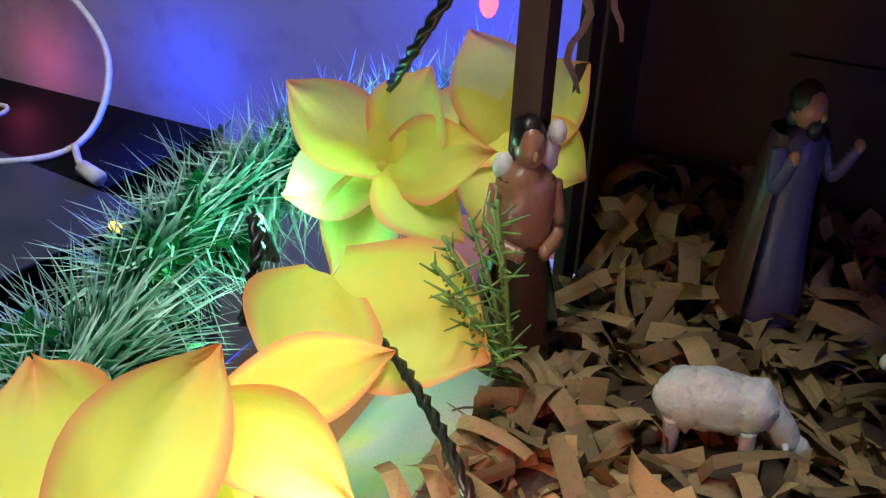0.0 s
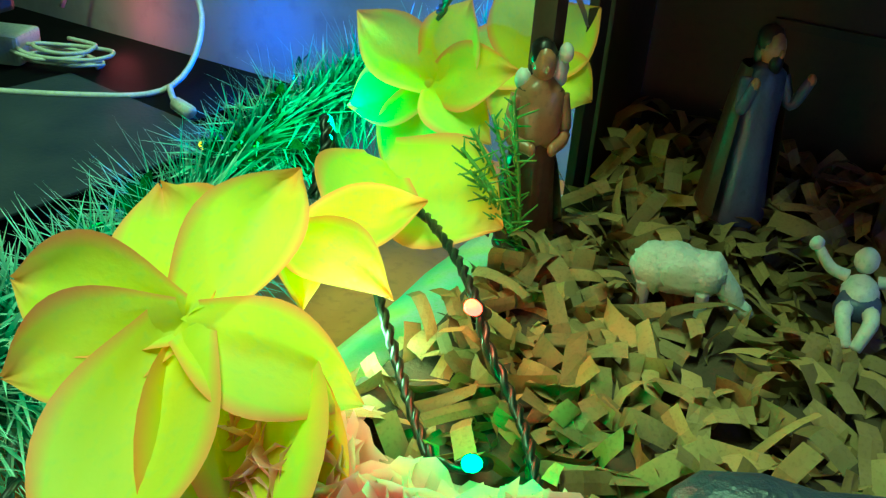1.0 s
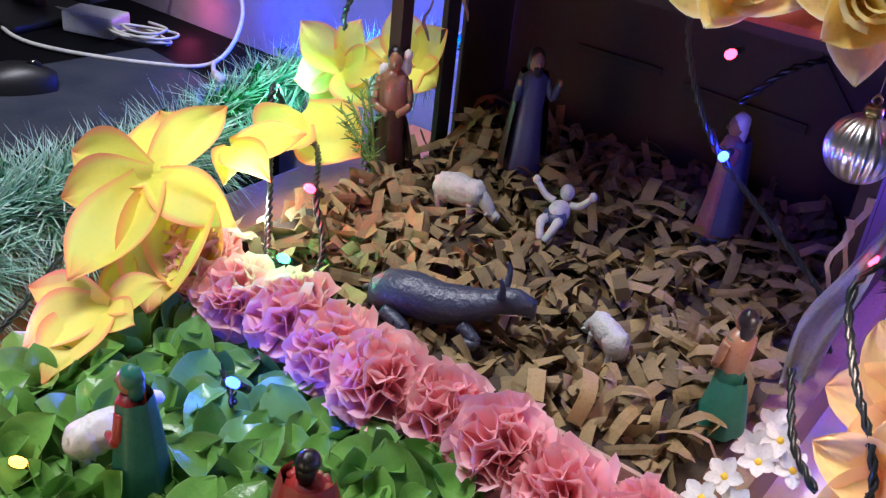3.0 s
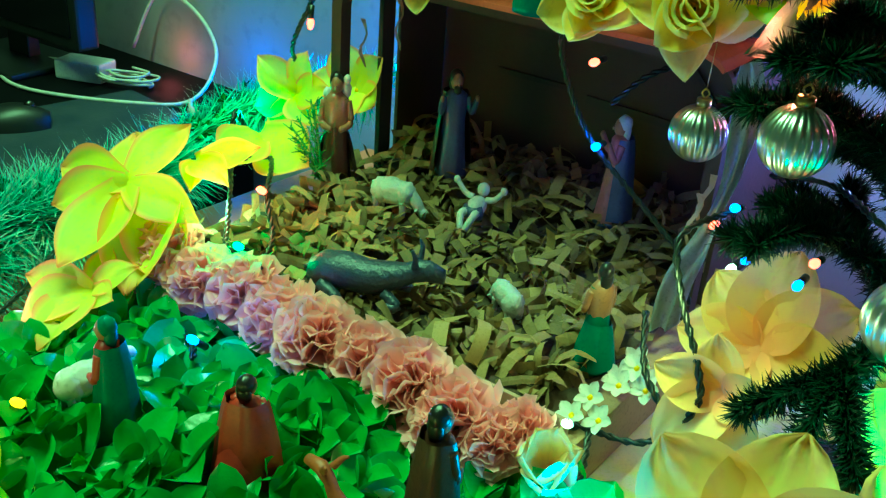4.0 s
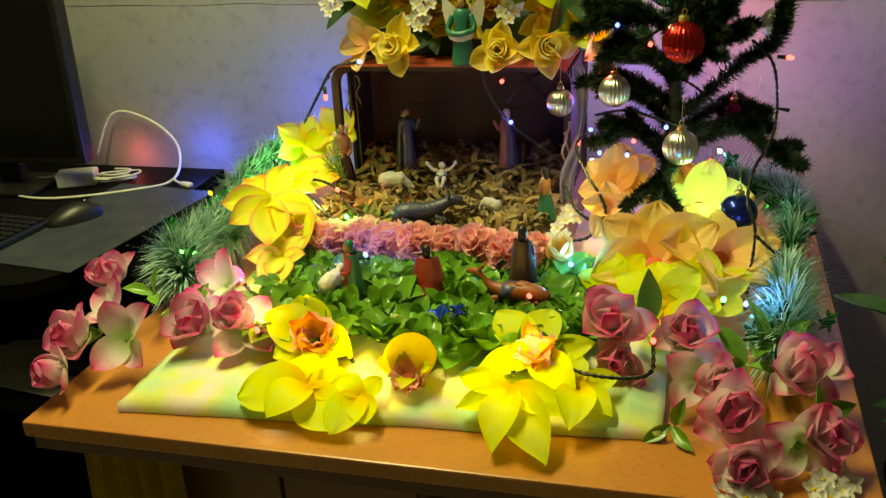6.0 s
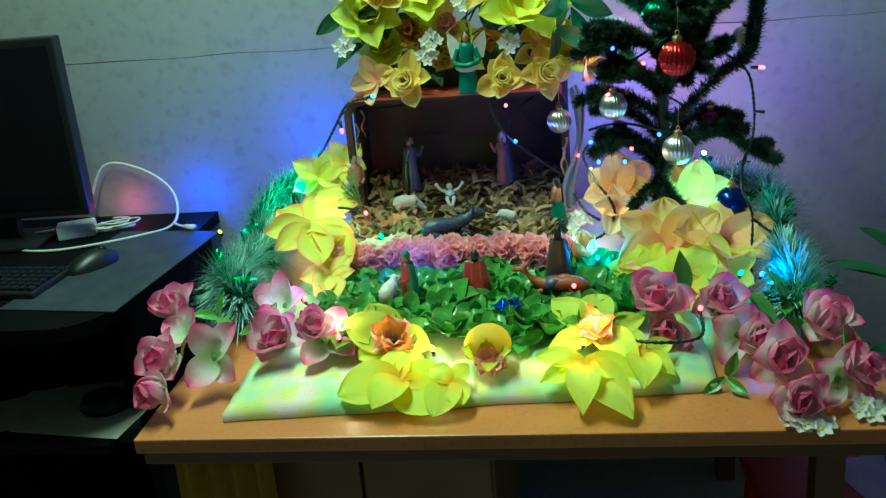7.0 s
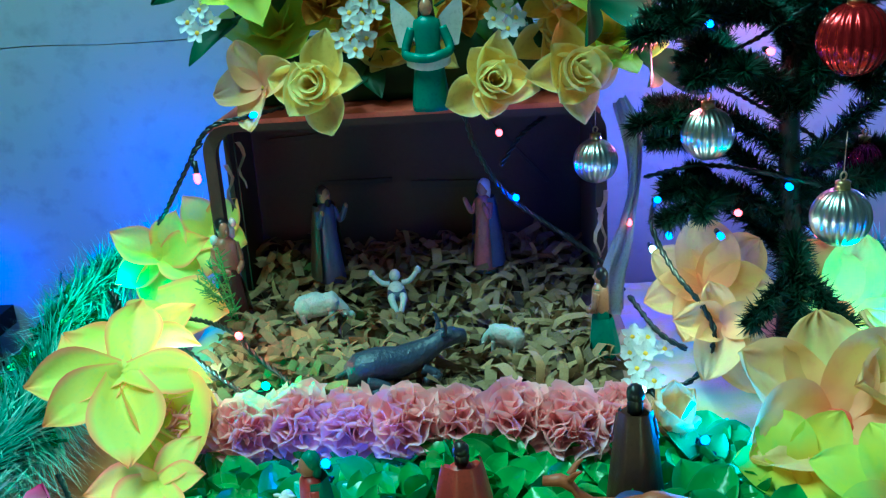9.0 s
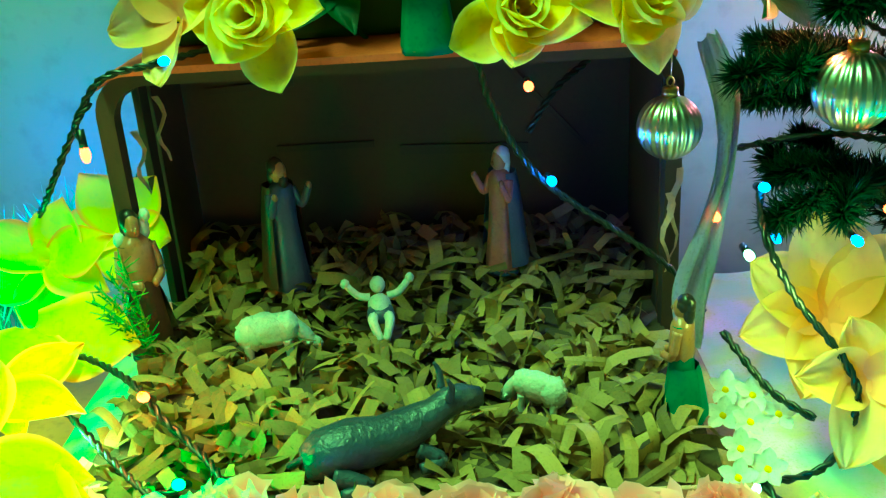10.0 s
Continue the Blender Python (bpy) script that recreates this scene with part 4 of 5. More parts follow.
FLORET_EYE = knob("floret", LEMON_PETAL, 0.0026, 0.8)
NO_EYE = knob("centre", LEMON_PETAL, 0.004, 0.6)
PISTIL, CORAL_EYE, GREEN_EYE = knob("centre", LEMON_PETAL, 0.011, 0.7), knob("centre", CORAL_PETAL, 0.016, 0.8), knob("centre", LEAF, 0.006, 0.6)


def open_flower(x, y, z, facing, meshes, count, open_deg, label, group, size=1.0, spin=0.0, centre=PISTIL, second=None, jitter=8.0, third=None):
    ob = thing("artificial_flower", place(x, y, z, facing, spin), label, "flower", group)
    whorl(ob, meshes, count, open_deg, size=size, jitter=jitter, rng=rng)
    if second:
        whorl(ob, second[0], second[1], second[2], offset=30, lift=0.004, size=size * second[3], jitter=jitter, rng=rng)
    if third:
        whorl(ob, third[0], third[1], third[2], offset=15, lift=0.006, size=size * third[3], jitter=jitter, rng=rng)
    part("centre", centre, ob, Matrix.Scale(size * (0.5 if third else 1.0), 4))
    return ob


def rose(x, y, z, facing, label, group, size=1.0, outer=ROSE_OUT, inner=ROSE_IN, petals=(5, 4, 3), spin=0.0):
    ob = thing("artificial_rose", place(x, y, z, facing, spin), label, "flower", group)
    if outer is not ROSE_OUT:
        whorl(ob, outer, petals[0], 72, size=size, rng=rng, jitter=10)
        whorl(ob, outer, petals[1], 45, 25, 0.003, rng, 10, size * 0.85)
        whorl(ob, inner, petals[2], 16, 10, 0.004, rng, 8, size)
        return ob
    whorl(ob, ROSE_TIP, 4, 72, size=size, rng=rng, jitter=20)
    whorl(ob, outer, 3, 48, 25, 0.003, rng, 16, size * 0.85)
    whorl(ob, inner, 2, 26, 80, 0.004, rng, 12, size * 1.05)
    b = bmesh.new()
    loops = []
    for k in range(46):
        a, f = radians(22 * k), k / 45
        rad = (0.006 + 0.018 * f) * size
        loops.append([(rad * q * math.cos(a), rad * q * math.sin(a), zz * size) for q, zz in ((0.50, 0.004), (0.95, 0.022), (0.90, 0.046 - 0.004 * f), (1.10, 0.053 - 0.010 * f + 0.002 * math.sin(2 * a)))])
    rings(b, loops, closed=False)
    part("rolled_heart", mesh_of(b, "rolled_heart", ROSE_PETAL), ob, label="tightly rolled heart of golden petals")
    return ob


def spread(x, y, z, facing, tips, meshes, label, group, wide=1.0):
    """A bloom whose single petals reach from its heart to the given ends."""
    ob = thing("artificial_flower", place(x, y, z, facing), label, "flower", group)
    heart, back = Vector((x, y, z)), ob.matrix_basis.inverted()
    for i, tip in enumerate(tips):
        me = meshes[i % len(meshes)]
        end = me.vertices[len(me.vertices) - 1].co
        along = Vector(tip) - heart
        face = Vector(facing).normalized()
        side = along.cross(face).normalized()
        turn = Matrix((side, along.normalized(), side.cross(along).normalized())).transposed().to_4x4()
        reach = math.hypot(end.y, end.z)
        k = along.length / reach
        m = Matrix.Translation(heart) @ turn @ Matrix.Rotation(-math.atan2(end.z, end.y), 4, "X") @ Matrix.Diagonal((k * wide, k, k, 1))
        part("petal", me, ob, back @ m)
    return ob


YEL = "yellow artificial daffodil with orange petal rims"
DG = "daffodils beside the stable"
BROAD = [petal("petal", YELLOW_PETAL, 0.080, 0.064, c, 0.26, 0.95, 0.010, seed=i + 150, foot=0.42, nu=10, nv=14) for i, c in enumerate((-38, 18, -22, -55, 30))]
TRUMPET = [petal("petal", YELLOW_PETAL, 0.060, 0.052, c, 0.7, 0.0, 0.02, seed=i + 160, foot=0.6, nu=10, nv=10) for i, c in enumerate((-20, 20))]
spread(-0.236, -0.246, 0.905, (0.38, -0.66, 0.65), [(-0.326, -0.262, 0.902), (-0.322, -0.172, 0.916), (-0.238, -0.164, 0.946), (-0.160, -0.222, 0.880), (-0.200, -0.352, 0.866), (-0.300, -0.292, 0.876)], BROAD, YEL, DG, 0.74)
spread(-0.226, -0.226, 0.876, (0.55, -0.60, 0.55), [(-0.168, -0.306, 0.832), (-0.150, -0.272, 0.838)], TRUMPET, "yellow artificial daffodil trumpet turned downwards", DG, 0.85)
spread(-0.262, -0.140, 0.893, (0.55, -0.55, 0.62), [(-0.186, -0.162, 0.894), (-0.206, -0.098, 0.914), (-0.225, -0.180, 0.880)], BROAD, YEL, DG, 0.66)
spread(-0.272, -0.040, 0.898, (0.40, -0.70, 0.58), [(-0.186, -0.044, 0.882), (-0.254, -0.108, 0.878)], BROAD[1:], YEL, DG, 1.15)
spread(-0.280, 0.030, 0.928, (0.30, -0.85, 0.40), [(-0.334, 0.018, 0.968), (-0.252, 0.020, 0.990), (-0.338, 0.016, 0.902), (-0.226, 0.012, 0.905), (-0.300, 0.004, 0.868), (-0.218, 0.024, 0.952)], BROAD, YEL, DG, 0.85)
open_flower(-0.232, 0.085, 0.935, (0.2, -0.8, 0.5), DAFF, 5, 66, YEL, DG, 0.72, 30, NO_EYE)
spread(-0.188, -0.328, 0.836, (0.10, -0.72, 0.66), [(-0.240, -0.362, 0.846), (-0.140, -0.338, 0.848), (-0.166, -0.400, 0.812), (-0.206, -0.392, 0.818), (-0.205, -0.292, 0.866), (-0.152, -0.300, 0.864)], BROAD, YEL, DG, 0.80)
open_flower(-0.262, -0.390, 0.805, (-0.2, -0.7, 0.7), TIPPED, 5, 60, "pale violet-pink artificial blossom beside the leaves", "pink blossoms", 1.1, 0, GREEN_EYE)
# roof arrangement
GR, RG = "golden yellow artificial rose on the stable roof", "roof roses"
rose(-0.060, -0.005, 1.128, (-0.15, -0.9, 0.25), GR, RG, 0.95)
rose(0.128, -0.002, 1.122, (0.1, -0.9, 0.25), GR, RG, 0.85)
rose(0.212, 0.000, 1.128, (0.3, -0.85, 0.2), GR, RG, 0.95)
for x, y, z, s, kind_ in ((-0.130, 0.02, 1.128, 0.95, 5), (-0.14, 0.06, 1.25, 1.1, 2), (-0.055, 0.05, 1.215, 0.9, 3), (-0.10, 0.04, 1.30, 1.1, 1), (-0.03, 0.05, 1.285, 0.9, 2), (0.03, 0.06, 1.30, 0.9, 3),
                          (0.09, 0.05, 1.30, 1.0, 1), (0.17, 0.04, 1.245, 1.35, 2), (0.215, 0.05, 1.20, 0.8, 1), (0.10, 0.05, 1.19, 0.8, 3), (-0.01, 0.05, 1.18, 0.75, 3), (0.25, 0.06, 1.30, 1.0, 2),
                          (0.02, 0.06, 1.225, 0.7, 4), (0.26, 0.05, 1.15, 0.9, 2), (-0.17, 0.07, 1.33, 0.9, 2), (0.16, 0.06, 1.345, 1.1, 1)):
    toward = (0.6 * (x - 0.04) + rng.uniform(-.2, .2), -0.85, 0.40 + 0.9 * (z - 1.2) + rng.uniform(-.1, .25))
    if kind_ == 1:
        rose(x, y, z, toward, GR, RG, s, spin=rng.uniform(0, 90))
    elif kind_ == 2:
        open_flower(x, y, z, toward, LEMON, 7, 58, "lemon yellow artificial bloom above the stable", RG, s * 0.98, rng.uniform(0, 90), second=(LEMON, 5, 30, 0.75))
    elif kind_ == 5:
        open_flower(x, y, z, (-0.5, -0.8, 0.3), CREAM, 4, 66, "pale cream artificial bloom on the stable roof", RG, s * 0.62, 20, NO_EYE)
    elif kind_ == 3:
        rose(x, y, z, toward, "small amber artificial rose above the stable", RG, s * 0.85, AMBER, AMBER, (4, 4, 3), rng.uniform(0, 90))
    else:
        open_flower(x, y, z, toward, RUFFLE, 8, 55, "pale pink artificial bloom above the stable", RG, s * 1.3, 0, CORAL_EYE, second=(RUFFLE, 6, 30, 0.9))
for k in range(32):
    x, z = rng.uniform(-0.17, 0.28), rng.uniform(1.14, 1.40)
    toward = (0.8 * (x - 0.04), -0.9, rng.uniform(.2, .7))
    if k % 3 == 0:
        rose(x, 0.085, z, toward, GR, RG, rng.uniform(.8, 1.1), spin=rng.uniform(0, 90))
    elif k % 3 == 1:
        open_flower(x, 0.09, z, toward, LEMON, 6, 58, "lemon yellow artificial bloom above the stable", RG, rng.uniform(.75, 1.0), rng.uniform(0, 90), second=(LEMON, 5, 30, 0.75))
    else:
        ob = thing("leaf_spray", place(x, 0.10, z, toward), "dark green cloth leaves among the roof flowers", "leaves", "roof leaves")
        whorl(ob, BIG_LEAF + MID_LEAF, 4, 70, size=0.8, rng=rng, jitter=25, name="leaf")
for x, y, z, f, s in ((-0.16, 0.06, 1.20, (-.3, -.8, .5), .7), (-0.18, 0.07, 1.27, (-.4, -.8, .3), .85), (-0.175, 0.07, 1.33, (-.4, -.8, .4), .85), (0.24, 0.02, 1.21, (.6, -.7, .2), 0.9), (0.29, 0.03, 1.14, (.8, -.5, .3), 1.0), (0.0, 0.09, 1.16, (0, -.7, .6), 0.9), (0.27, 0.05, 1.26, (.5, -.8, .4), 0.9)):
    ob = thing("leaf_spray", place(x, y, z, f), "dark green cloth leaves among the roof flowers", "leaves", "roof leaves")
    whorl(ob, BIG_LEAF, 3, 70, size=s, rng=rng, jitter=25, name="leaf")
for x, y, z in ((-0.018, -0.005, 1.178), (-0.008, 0.0, 1.205), (0.145, 0.0, 1.190), (0.06, 0.02, 1.275), (-0.185, 0.0, 1.205)):
    ob = thing("blossom_sprig", place(x, y, z, (rng.uniform(-.3, .3), -1, .3)), "small white cloth blossoms among yellow roses", "flower", "white sprigs")
    for k in range(4):
        head = part("floret", FLORET_EYE, ob, pose(0.013 * math.cos(k * 1.6), 0.013 * math.sin(k * 1.6), 0.003 * k, 0, 0, 0))
        whorl(head, SMALL_WHITE, 5, 75, size=0.95, rng=rng)
bm = bmesh.new()
for k in range(26):
    tube(bm, [(rng.uniform(-.19, .27), rng.uniform(.06, .14), BZ1 + .004), (rng.uniform(-.19, .27), rng.uniform(.06, .12), rng.uniform(1.16, 1.36))], 0.002, seg=5)
box_into(bm, (-0.17, 0.075, BZ1 + 0.0042), (0.25, 0.16, 1.17), 0.01)
thing("flower_holder", Matrix.Identity(4), "dark foam holder with stems behind the roses", "holder", data=mesh_of(bm, "flower_holder", DARK_LEAF))

# pink carnation row along the lip
def carnation(x, y, z, size, label):
    ob = thing("artificial_carnation", place(x, y, z, (rng.uniform(-.25, .25), -0.6, 0.8), rng.uniform(0, 90)), label, "flower", "carnation row")
    for count, open_deg, lift, k in ((7, 88, 0.0, 1.15), (7, 66, 0.004, 1.1), (6, 44, 0.007, 1.0), (5, 24, 0.010, 0.95), (3, 8, 0.012, 0.85)):
        whorl(ob, FRILL, count, open_deg, rng.uniform(0, 90), lift, rng, 13, size * k)
    return ob


for i in range(8):
    f = i / 7
    carnation(-0.180 + 0.362 * f, -0.238 - 0.007 * math.sin(i * 2.1) - 0.012 * f, 0.834 + 0.005 * math.sin(i * 3.3), rng.uniform(1.28, 1.45), "salmon pink frilled artificial carnation")
for x, y, z in ((0.235, -0.235, 0.835), (0.222, -0.258, 0.832), (-0.207, -0.230, 0.844), (-0.192, -0.262, 0.826)):
    carnation(x, y, z, 0.95, "pale pink frilled artificial carnation")
# a yellow bud beside the row
open_flower(0.272, -0.262, 0.828, (0.1, -0.5, 0.9), CREAM, 6, 24, "closed cream artificial bud with a blue light", "large pale blooms", 0.52, 0)

# large pale blooms under the tree
PB, PG = "large cream artificial bloom lit from within", "large pale blooms"
spread(0.350, -0.075, 0.890, (0.0, -0.80, 0.60), [(0.282, -0.085, 0.888), (0.296, -0.058, 0.936), (0.352, -0.036, 0.966), (0.412, -0.060, 0.944), (0.424, -0.092, 0.894), (0.318, -0.130, 0.860)], CREAM, "large peach artificial bloom with broad arched petals", PG, 1.0)
spread(0.350, -0.150, 0.884, (0.0, -0.85, 0.50), [(0.298, -0.165, 0.898), (0.336, -0.150, 0.932), (0.392, -0.168, 0.900), (0.378, -0.196, 0.828), (0.322, -0.196, 0.846)], CREAM, PB, PG, 0.95)
open_flower(0.490, -0.100, 0.870, (0.15, -0.6, 0.75), CREAM, 6, 58, PB, PG, 0.85, 30, CORAL_EYE)
open_flower(0.425, -0.270, 0.832, (0.0, -0.55, 0.85), CREAM, 6, 74, PB, PG, 1.05, 0, CORAL_EYE)
open_flower(0.525, -0.250, 0.840, (0.2, -0.4, 0.9), CREAM, 6, 70, PB, PG, 0.95, 20, CORAL_EYE)
open_flower(0.445, -0.375, 0.815, (0.0, -0.6, 0.8), LEMON, 7, 72, "lemon yellow artificial bloom on the cloth", PG, 0.95, 10)
open_flower(0.375, -0.330, 0.815, (-0.1, -0.6, 0.8), LEMON, 6, 70, "lemon yellow artificial bloom on the cloth", PG, 0.85, 30)
open_flower(0.505, -0.330, 0.815, (0.1, -0.6, 0.8), LEMON, 6, 66, "lemon yellow artificial bloom on the cloth", PG, 0.9, 50)

# front orchids on the cloth
OL, OG = "yellow artificial orchid with a coral centre", "front orchids"
POINTED = [petal("petal", LEMON_PETAL, 0.090, 0.050, c, 0.42, 0.75, 0.012, seed=i + 130, foot=0.45, nu=8, nv=10) for i, c in enumerate((-30, -65, 15))]
FLAME = [petal("petal", FLAME_PETAL, 0.060, 0.036, c, 0.5, 0.6, 0.012, seed=i + 140, foot=0.45, nu=8, nv=9) for i, c in enumerate((25, -30))]

ob = spread(0.283, -0.556, 0.806, (0, -0.5, 0.87), [(0.215, -0.485, 0.842), (0.290, -0.468, 0.842), (0.362, -0.530, 0.826), (0.208, -0.588, 0.802), (0.346, -0.622, 0.792)], POINTED, OL, OG, 1.05)
whorl(ob, FLAME, 4, 40, 10, 0.006, rng, 10, 0.8, "inner_petal")
whorl(ob, FRILL, 6, 50, 0, 0.012, rng, 12, 1.3, "inner_petal")
spread(0.262, -0.632, 0.796, (-0.05, -0.5, 0.85), [(0.325, -0.735, 0.766), (0.256, -0.728, 0.768), (0.196, -0.662, 0.785), (0.188, -0.608, 0.802), (0.342, -0.660, 0.786)], POINTED, "lemon yellow artificial orchid on the cloth", OG, 0.95)
spread(0.345, -0.600, 0.795, (0.2, -0.5, 0.85), [(0.395, -0.640, 0.782), (0.345, -0.680, 0.780), (0.400, -0.580, 0.806), (0.330, -0.545, 0.818)], POINTED, "lemon yellow artificial orchid on the cloth", OG, 1.15)
spread(-0.015, -0.655, 0.790, (-0.05, -0.5, 0.86), [(-0.108, -0.682, 0.782), (0.040, -0.718, 0.768), (-0.050, -0.715, 0.776), (0.045, -0.640, 0.802), (-0.040, -0.600, 0.812), (0.010, -0.605, 0.812)], LEMON, "lemon yellow artificial bloom lying on the cloth", OG, 1.1)
spread(0.062, -0.660, 0.788, (0.05, -0.5, 0.86), [(0.040, -0.722, 0.766), (0.085, -0.705, 0.776), (0.030, -0.640, 0.802), (0.090, -0.640, 0.806)], LEMON, "lemon yellow artificial bloom lying on the cloth", OG, 1.1)
ob = spread(-0.040, -0.545, 0.796, (0, -0.6, 0.8), [(-0.118, -0.545, 0.842), (-0.088, -0.600, 0.800), (0.025, -0.580, 0.806), (-0.085, -0.500, 0.850)], LEMON, OL, OG, 1.1)
whorl(ob, FLAME, 5, 34, 10, 0.004, rng, 10, 1.05, "inner_petal")
whorl(ob, FRILL, 7, 46, 0, 0.010, rng, 12, 1.6, "inner_petal")
bud = thing("artificial_flower", place(0.116, -0.598, 0.790, (0.0, -0.6, 0.8)), "domed yellow bud over a coral heart", "flower", OG)
whorl(bud, LEMON, 4, 30, size=0.66, rng=rng)
whorl(bud, AMBER, 5, 60, 20, 0, rng, 8, 0.9, "inner_petal")
b = bmesh.new()
made = bmesh.ops.create_uvsphere(b, u_segments=24, v_segments=16, radius=1.0)["verts"]
for v in made:
    v.co = Vector((0.037 * v.co.x, 0.020 + 0.032 * v.co.y, 0.020 + 0.030 * v.co.z)) + 0.0016 * noise.noise_vector(v.co * 2.2)
bmesh.ops.delete(b, geom=[v for v in b.verts if v.co.y < 0.006 - 3.0 * v.co.x**2 / 0.037 + 0.004 * math.cos(240 * v.co.x)], context="VERTS")
part("hood", mesh_of(b, "hood", LEMON_PETAL), bud, label="smooth domed yellow hood")
inner = part("heart", CORAL_EYE, bud, pose(0.004, -0.012, 0.012))
whorl(inner, FRILL, 8, 58, 0, 0.004, rng, 12, 1.05, "inner_petal")

# pink-tipped blossoms at both front corners
PT, PTG = "white artificial blossom with deep pink tips", "pink blossoms"
PR = "rose pink artificial bloom with folded petals"
for x, y, z, f, s, n in ((-0.325, -0.595, 0.808, (-.05, -.85, .5), 1.12, 4), (-0.400, -0.510, 0.805, (-.5, -.5, .7), 1.0, 5), (-0.152, -0.555, 0.812, (.3, -.6, .7), 1.05, 4),
                         (0.500, -0.550, 0.800, (.1, -.8, .55), 0.95, 4), (0.615, -0.670, 0.785, (.2, -.7, .6), 1.0, 4), (0.640, -0.530, 0.805, (.4, -.5, .75), 0.95, 5), (-0.255, -0.500, 0.805, (.2, -.5, .85), 0.85, 4)):
    open_flower(x, y, z, f, TIPPED, n, 66, PT, PTG, s, rng.uniform(0, 90), GREEN_EYE, jitter=14)
for x, y, z, f, s in ((-0.450, -0.420, 0.815, (-.1, -.55, .8), 1.0), (-0.392, -0.598, 0.806, (-.4, -.7, .5), 1.15), (-0.385, -0.668, 0.784, (-.4, -.7, .4), 0.95), (-0.235, -0.540, 0.805, (0, -.7, .7), 1.2), (-0.165, -0.548, 0.826, (.2, -.6, .7), 0.8),
                      (0.385, -0.490, 0.832, (-.1, -.7, .7), 1.25), (0.395, -0.520, 0.790, (0, -.9, .3), 1.0), (0.478, -0.490, 0.822, (.1, -.7, .7), 1.1), (0.530, -0.560, 0.795, (0, -.8, .5), 0.9), (0.543, -0.640, 0.800, (0, -.8, .55), 1.15),
                      (0.615, -0.560, 0.812, (.3, -.5, .8), 1.1), (0.555, -0.700, 0.772, (0, -.8, .4), 0.95), (0.640, -0.650, 0.785, (.4, -.6, .5), 0.9)):
    ob = thing("artificial_rose", place(x, y, z, f, rng.uniform(0, 90)), PR, "flower", PTG)
    whorl(ob, TIPPED, 3, 66, rng.uniform(0, 90), 0.0, rng, 14, s * 0.9)
    whorl(ob, DEEP, 4, 46, 20, 0.002, rng, 14, s * 0.92)
    whorl(ob, DEEP, 3, 24, 40, 0.003, rng, 12, s * 0.86)
    whorl(ob, DEEP, 2, 8, 10, 0.004, rng, 10, s * 0.76)
for x, y, z, f, s in ((-0.395, -0.560, 0.79, (-.9, -.2, .6), .9), (-0.36, -0.46, 0.815, (-.2, -.5, .9), .9), (-0.27, -0.50, 0.81, (0, -.5, .9), .9), (0.40, -0.47, 0.81, (0.05, -.4, 1.0), 1.0), (0.49, -0.46, 0.81, (.25, -.3, 1.0), 1.0), (0.56, -0.53, 0.81, (.3, -.4, .9), 1.2), (0.64, -0.60, 0.78, (.8, -.4, .5), 1.0), (0.47, -0.63, 0.77, (-.2, -.9, .3), .8), (0.58, -0.49, 0.81, (.3, -.2, .9), 1.3)):
    ob = thing("leaf_spray", place(x, y, z, f), "green cloth leaves under the pink blossoms", "leaves", "blossom leaves")
    whorl(ob, MID_LEAF, 3, 62, size=s * 0.8, rng=rng, jitter=20, name="leaf")
ob = thing("leaf_spray", place(0.425, -0.440, 0.815, (0.05, -0.15, 1.0)), "one upright long green leaf behind pink blooms", "leaves", "blossom leaves")
part("leaf", MID_LEAF[1], ob, pose(0, 0, 0, 84, 0, 0) @ Matrix.Scale(1.25, 4))
for x, y, z in ((0.268, -0.125, 0.852), (0.262, -0.190, 0.846), (0.280, -0.150, 0.862)):
    ob = thing("blossom_sprig", place(x, y, z, (-0.2, -0.6, 0.8)), "small cream blossoms beside the paper bed", "flower", "white sprigs")
    for k in range(3):
        head = part("floret", FLORET_EYE, ob, pose(0.012 * math.cos(k * 2.1), 0.012 * math.sin(k * 2.1), 0.003 * k))
        whorl(head, SMALL_WHITE, 5, 70, size=1.05, rng=rng)
for x, y, turn in ((0.135, -0.495, 20), (0.160, -0.485, 110)):
    b = bmesh.new()
    rings(b, [[(0.006 * k - 0.02, 0.005 * math.sin(k * 1.9) + 0.006 * q, 0.006 * math.cos(k * 1.3 + q)) for q in range(-1, 3)] for k in range(8)], closed=False)
    thing("foil_scrap", pose(x, y, 0.838, 10, 0, turn), "crumpled shiny blue foil scrap on the leaves", "foil", data=mesh_of(b, "foil_scrap", BLUE_FOIL, smooth=False))
for x, y in ((0.545, -0.738), (0.570, -0.745), (0.66, -0.70), (0.645, -0.715)):
    ob = thing("blossom_sprig", place(x, y, 0.757, (0.1, -0.5, 0.9)), "small cream blossoms lying on the table edge", "flower", "white sprigs")
    for k in range(4):
        head = part("floret", FLORET_EYE, ob, pose(0.014 * math.cos(k * 1.6), 0.012 * math.sin(k * 1.6), 0.002 * k))
        whorl(head, SMALL_WHITE, 5, 70, size=1.2, rng=rng)
plant = thing("potted_plant", pose(0.90, -0.40, -0.03), "green leafy plant beside the table", "plant")
bm = bmesh.new()
loft(bm, [(0.03, .09, .09, 0, 0), (.45, .10, .10, 0, 0), (.58, .12, .12, 0, 0), (.60, .125, .125, 0, 0)], seg=24)
part("pot", mesh_of(bm, "pot", BLACK_PLASTIC), plant)
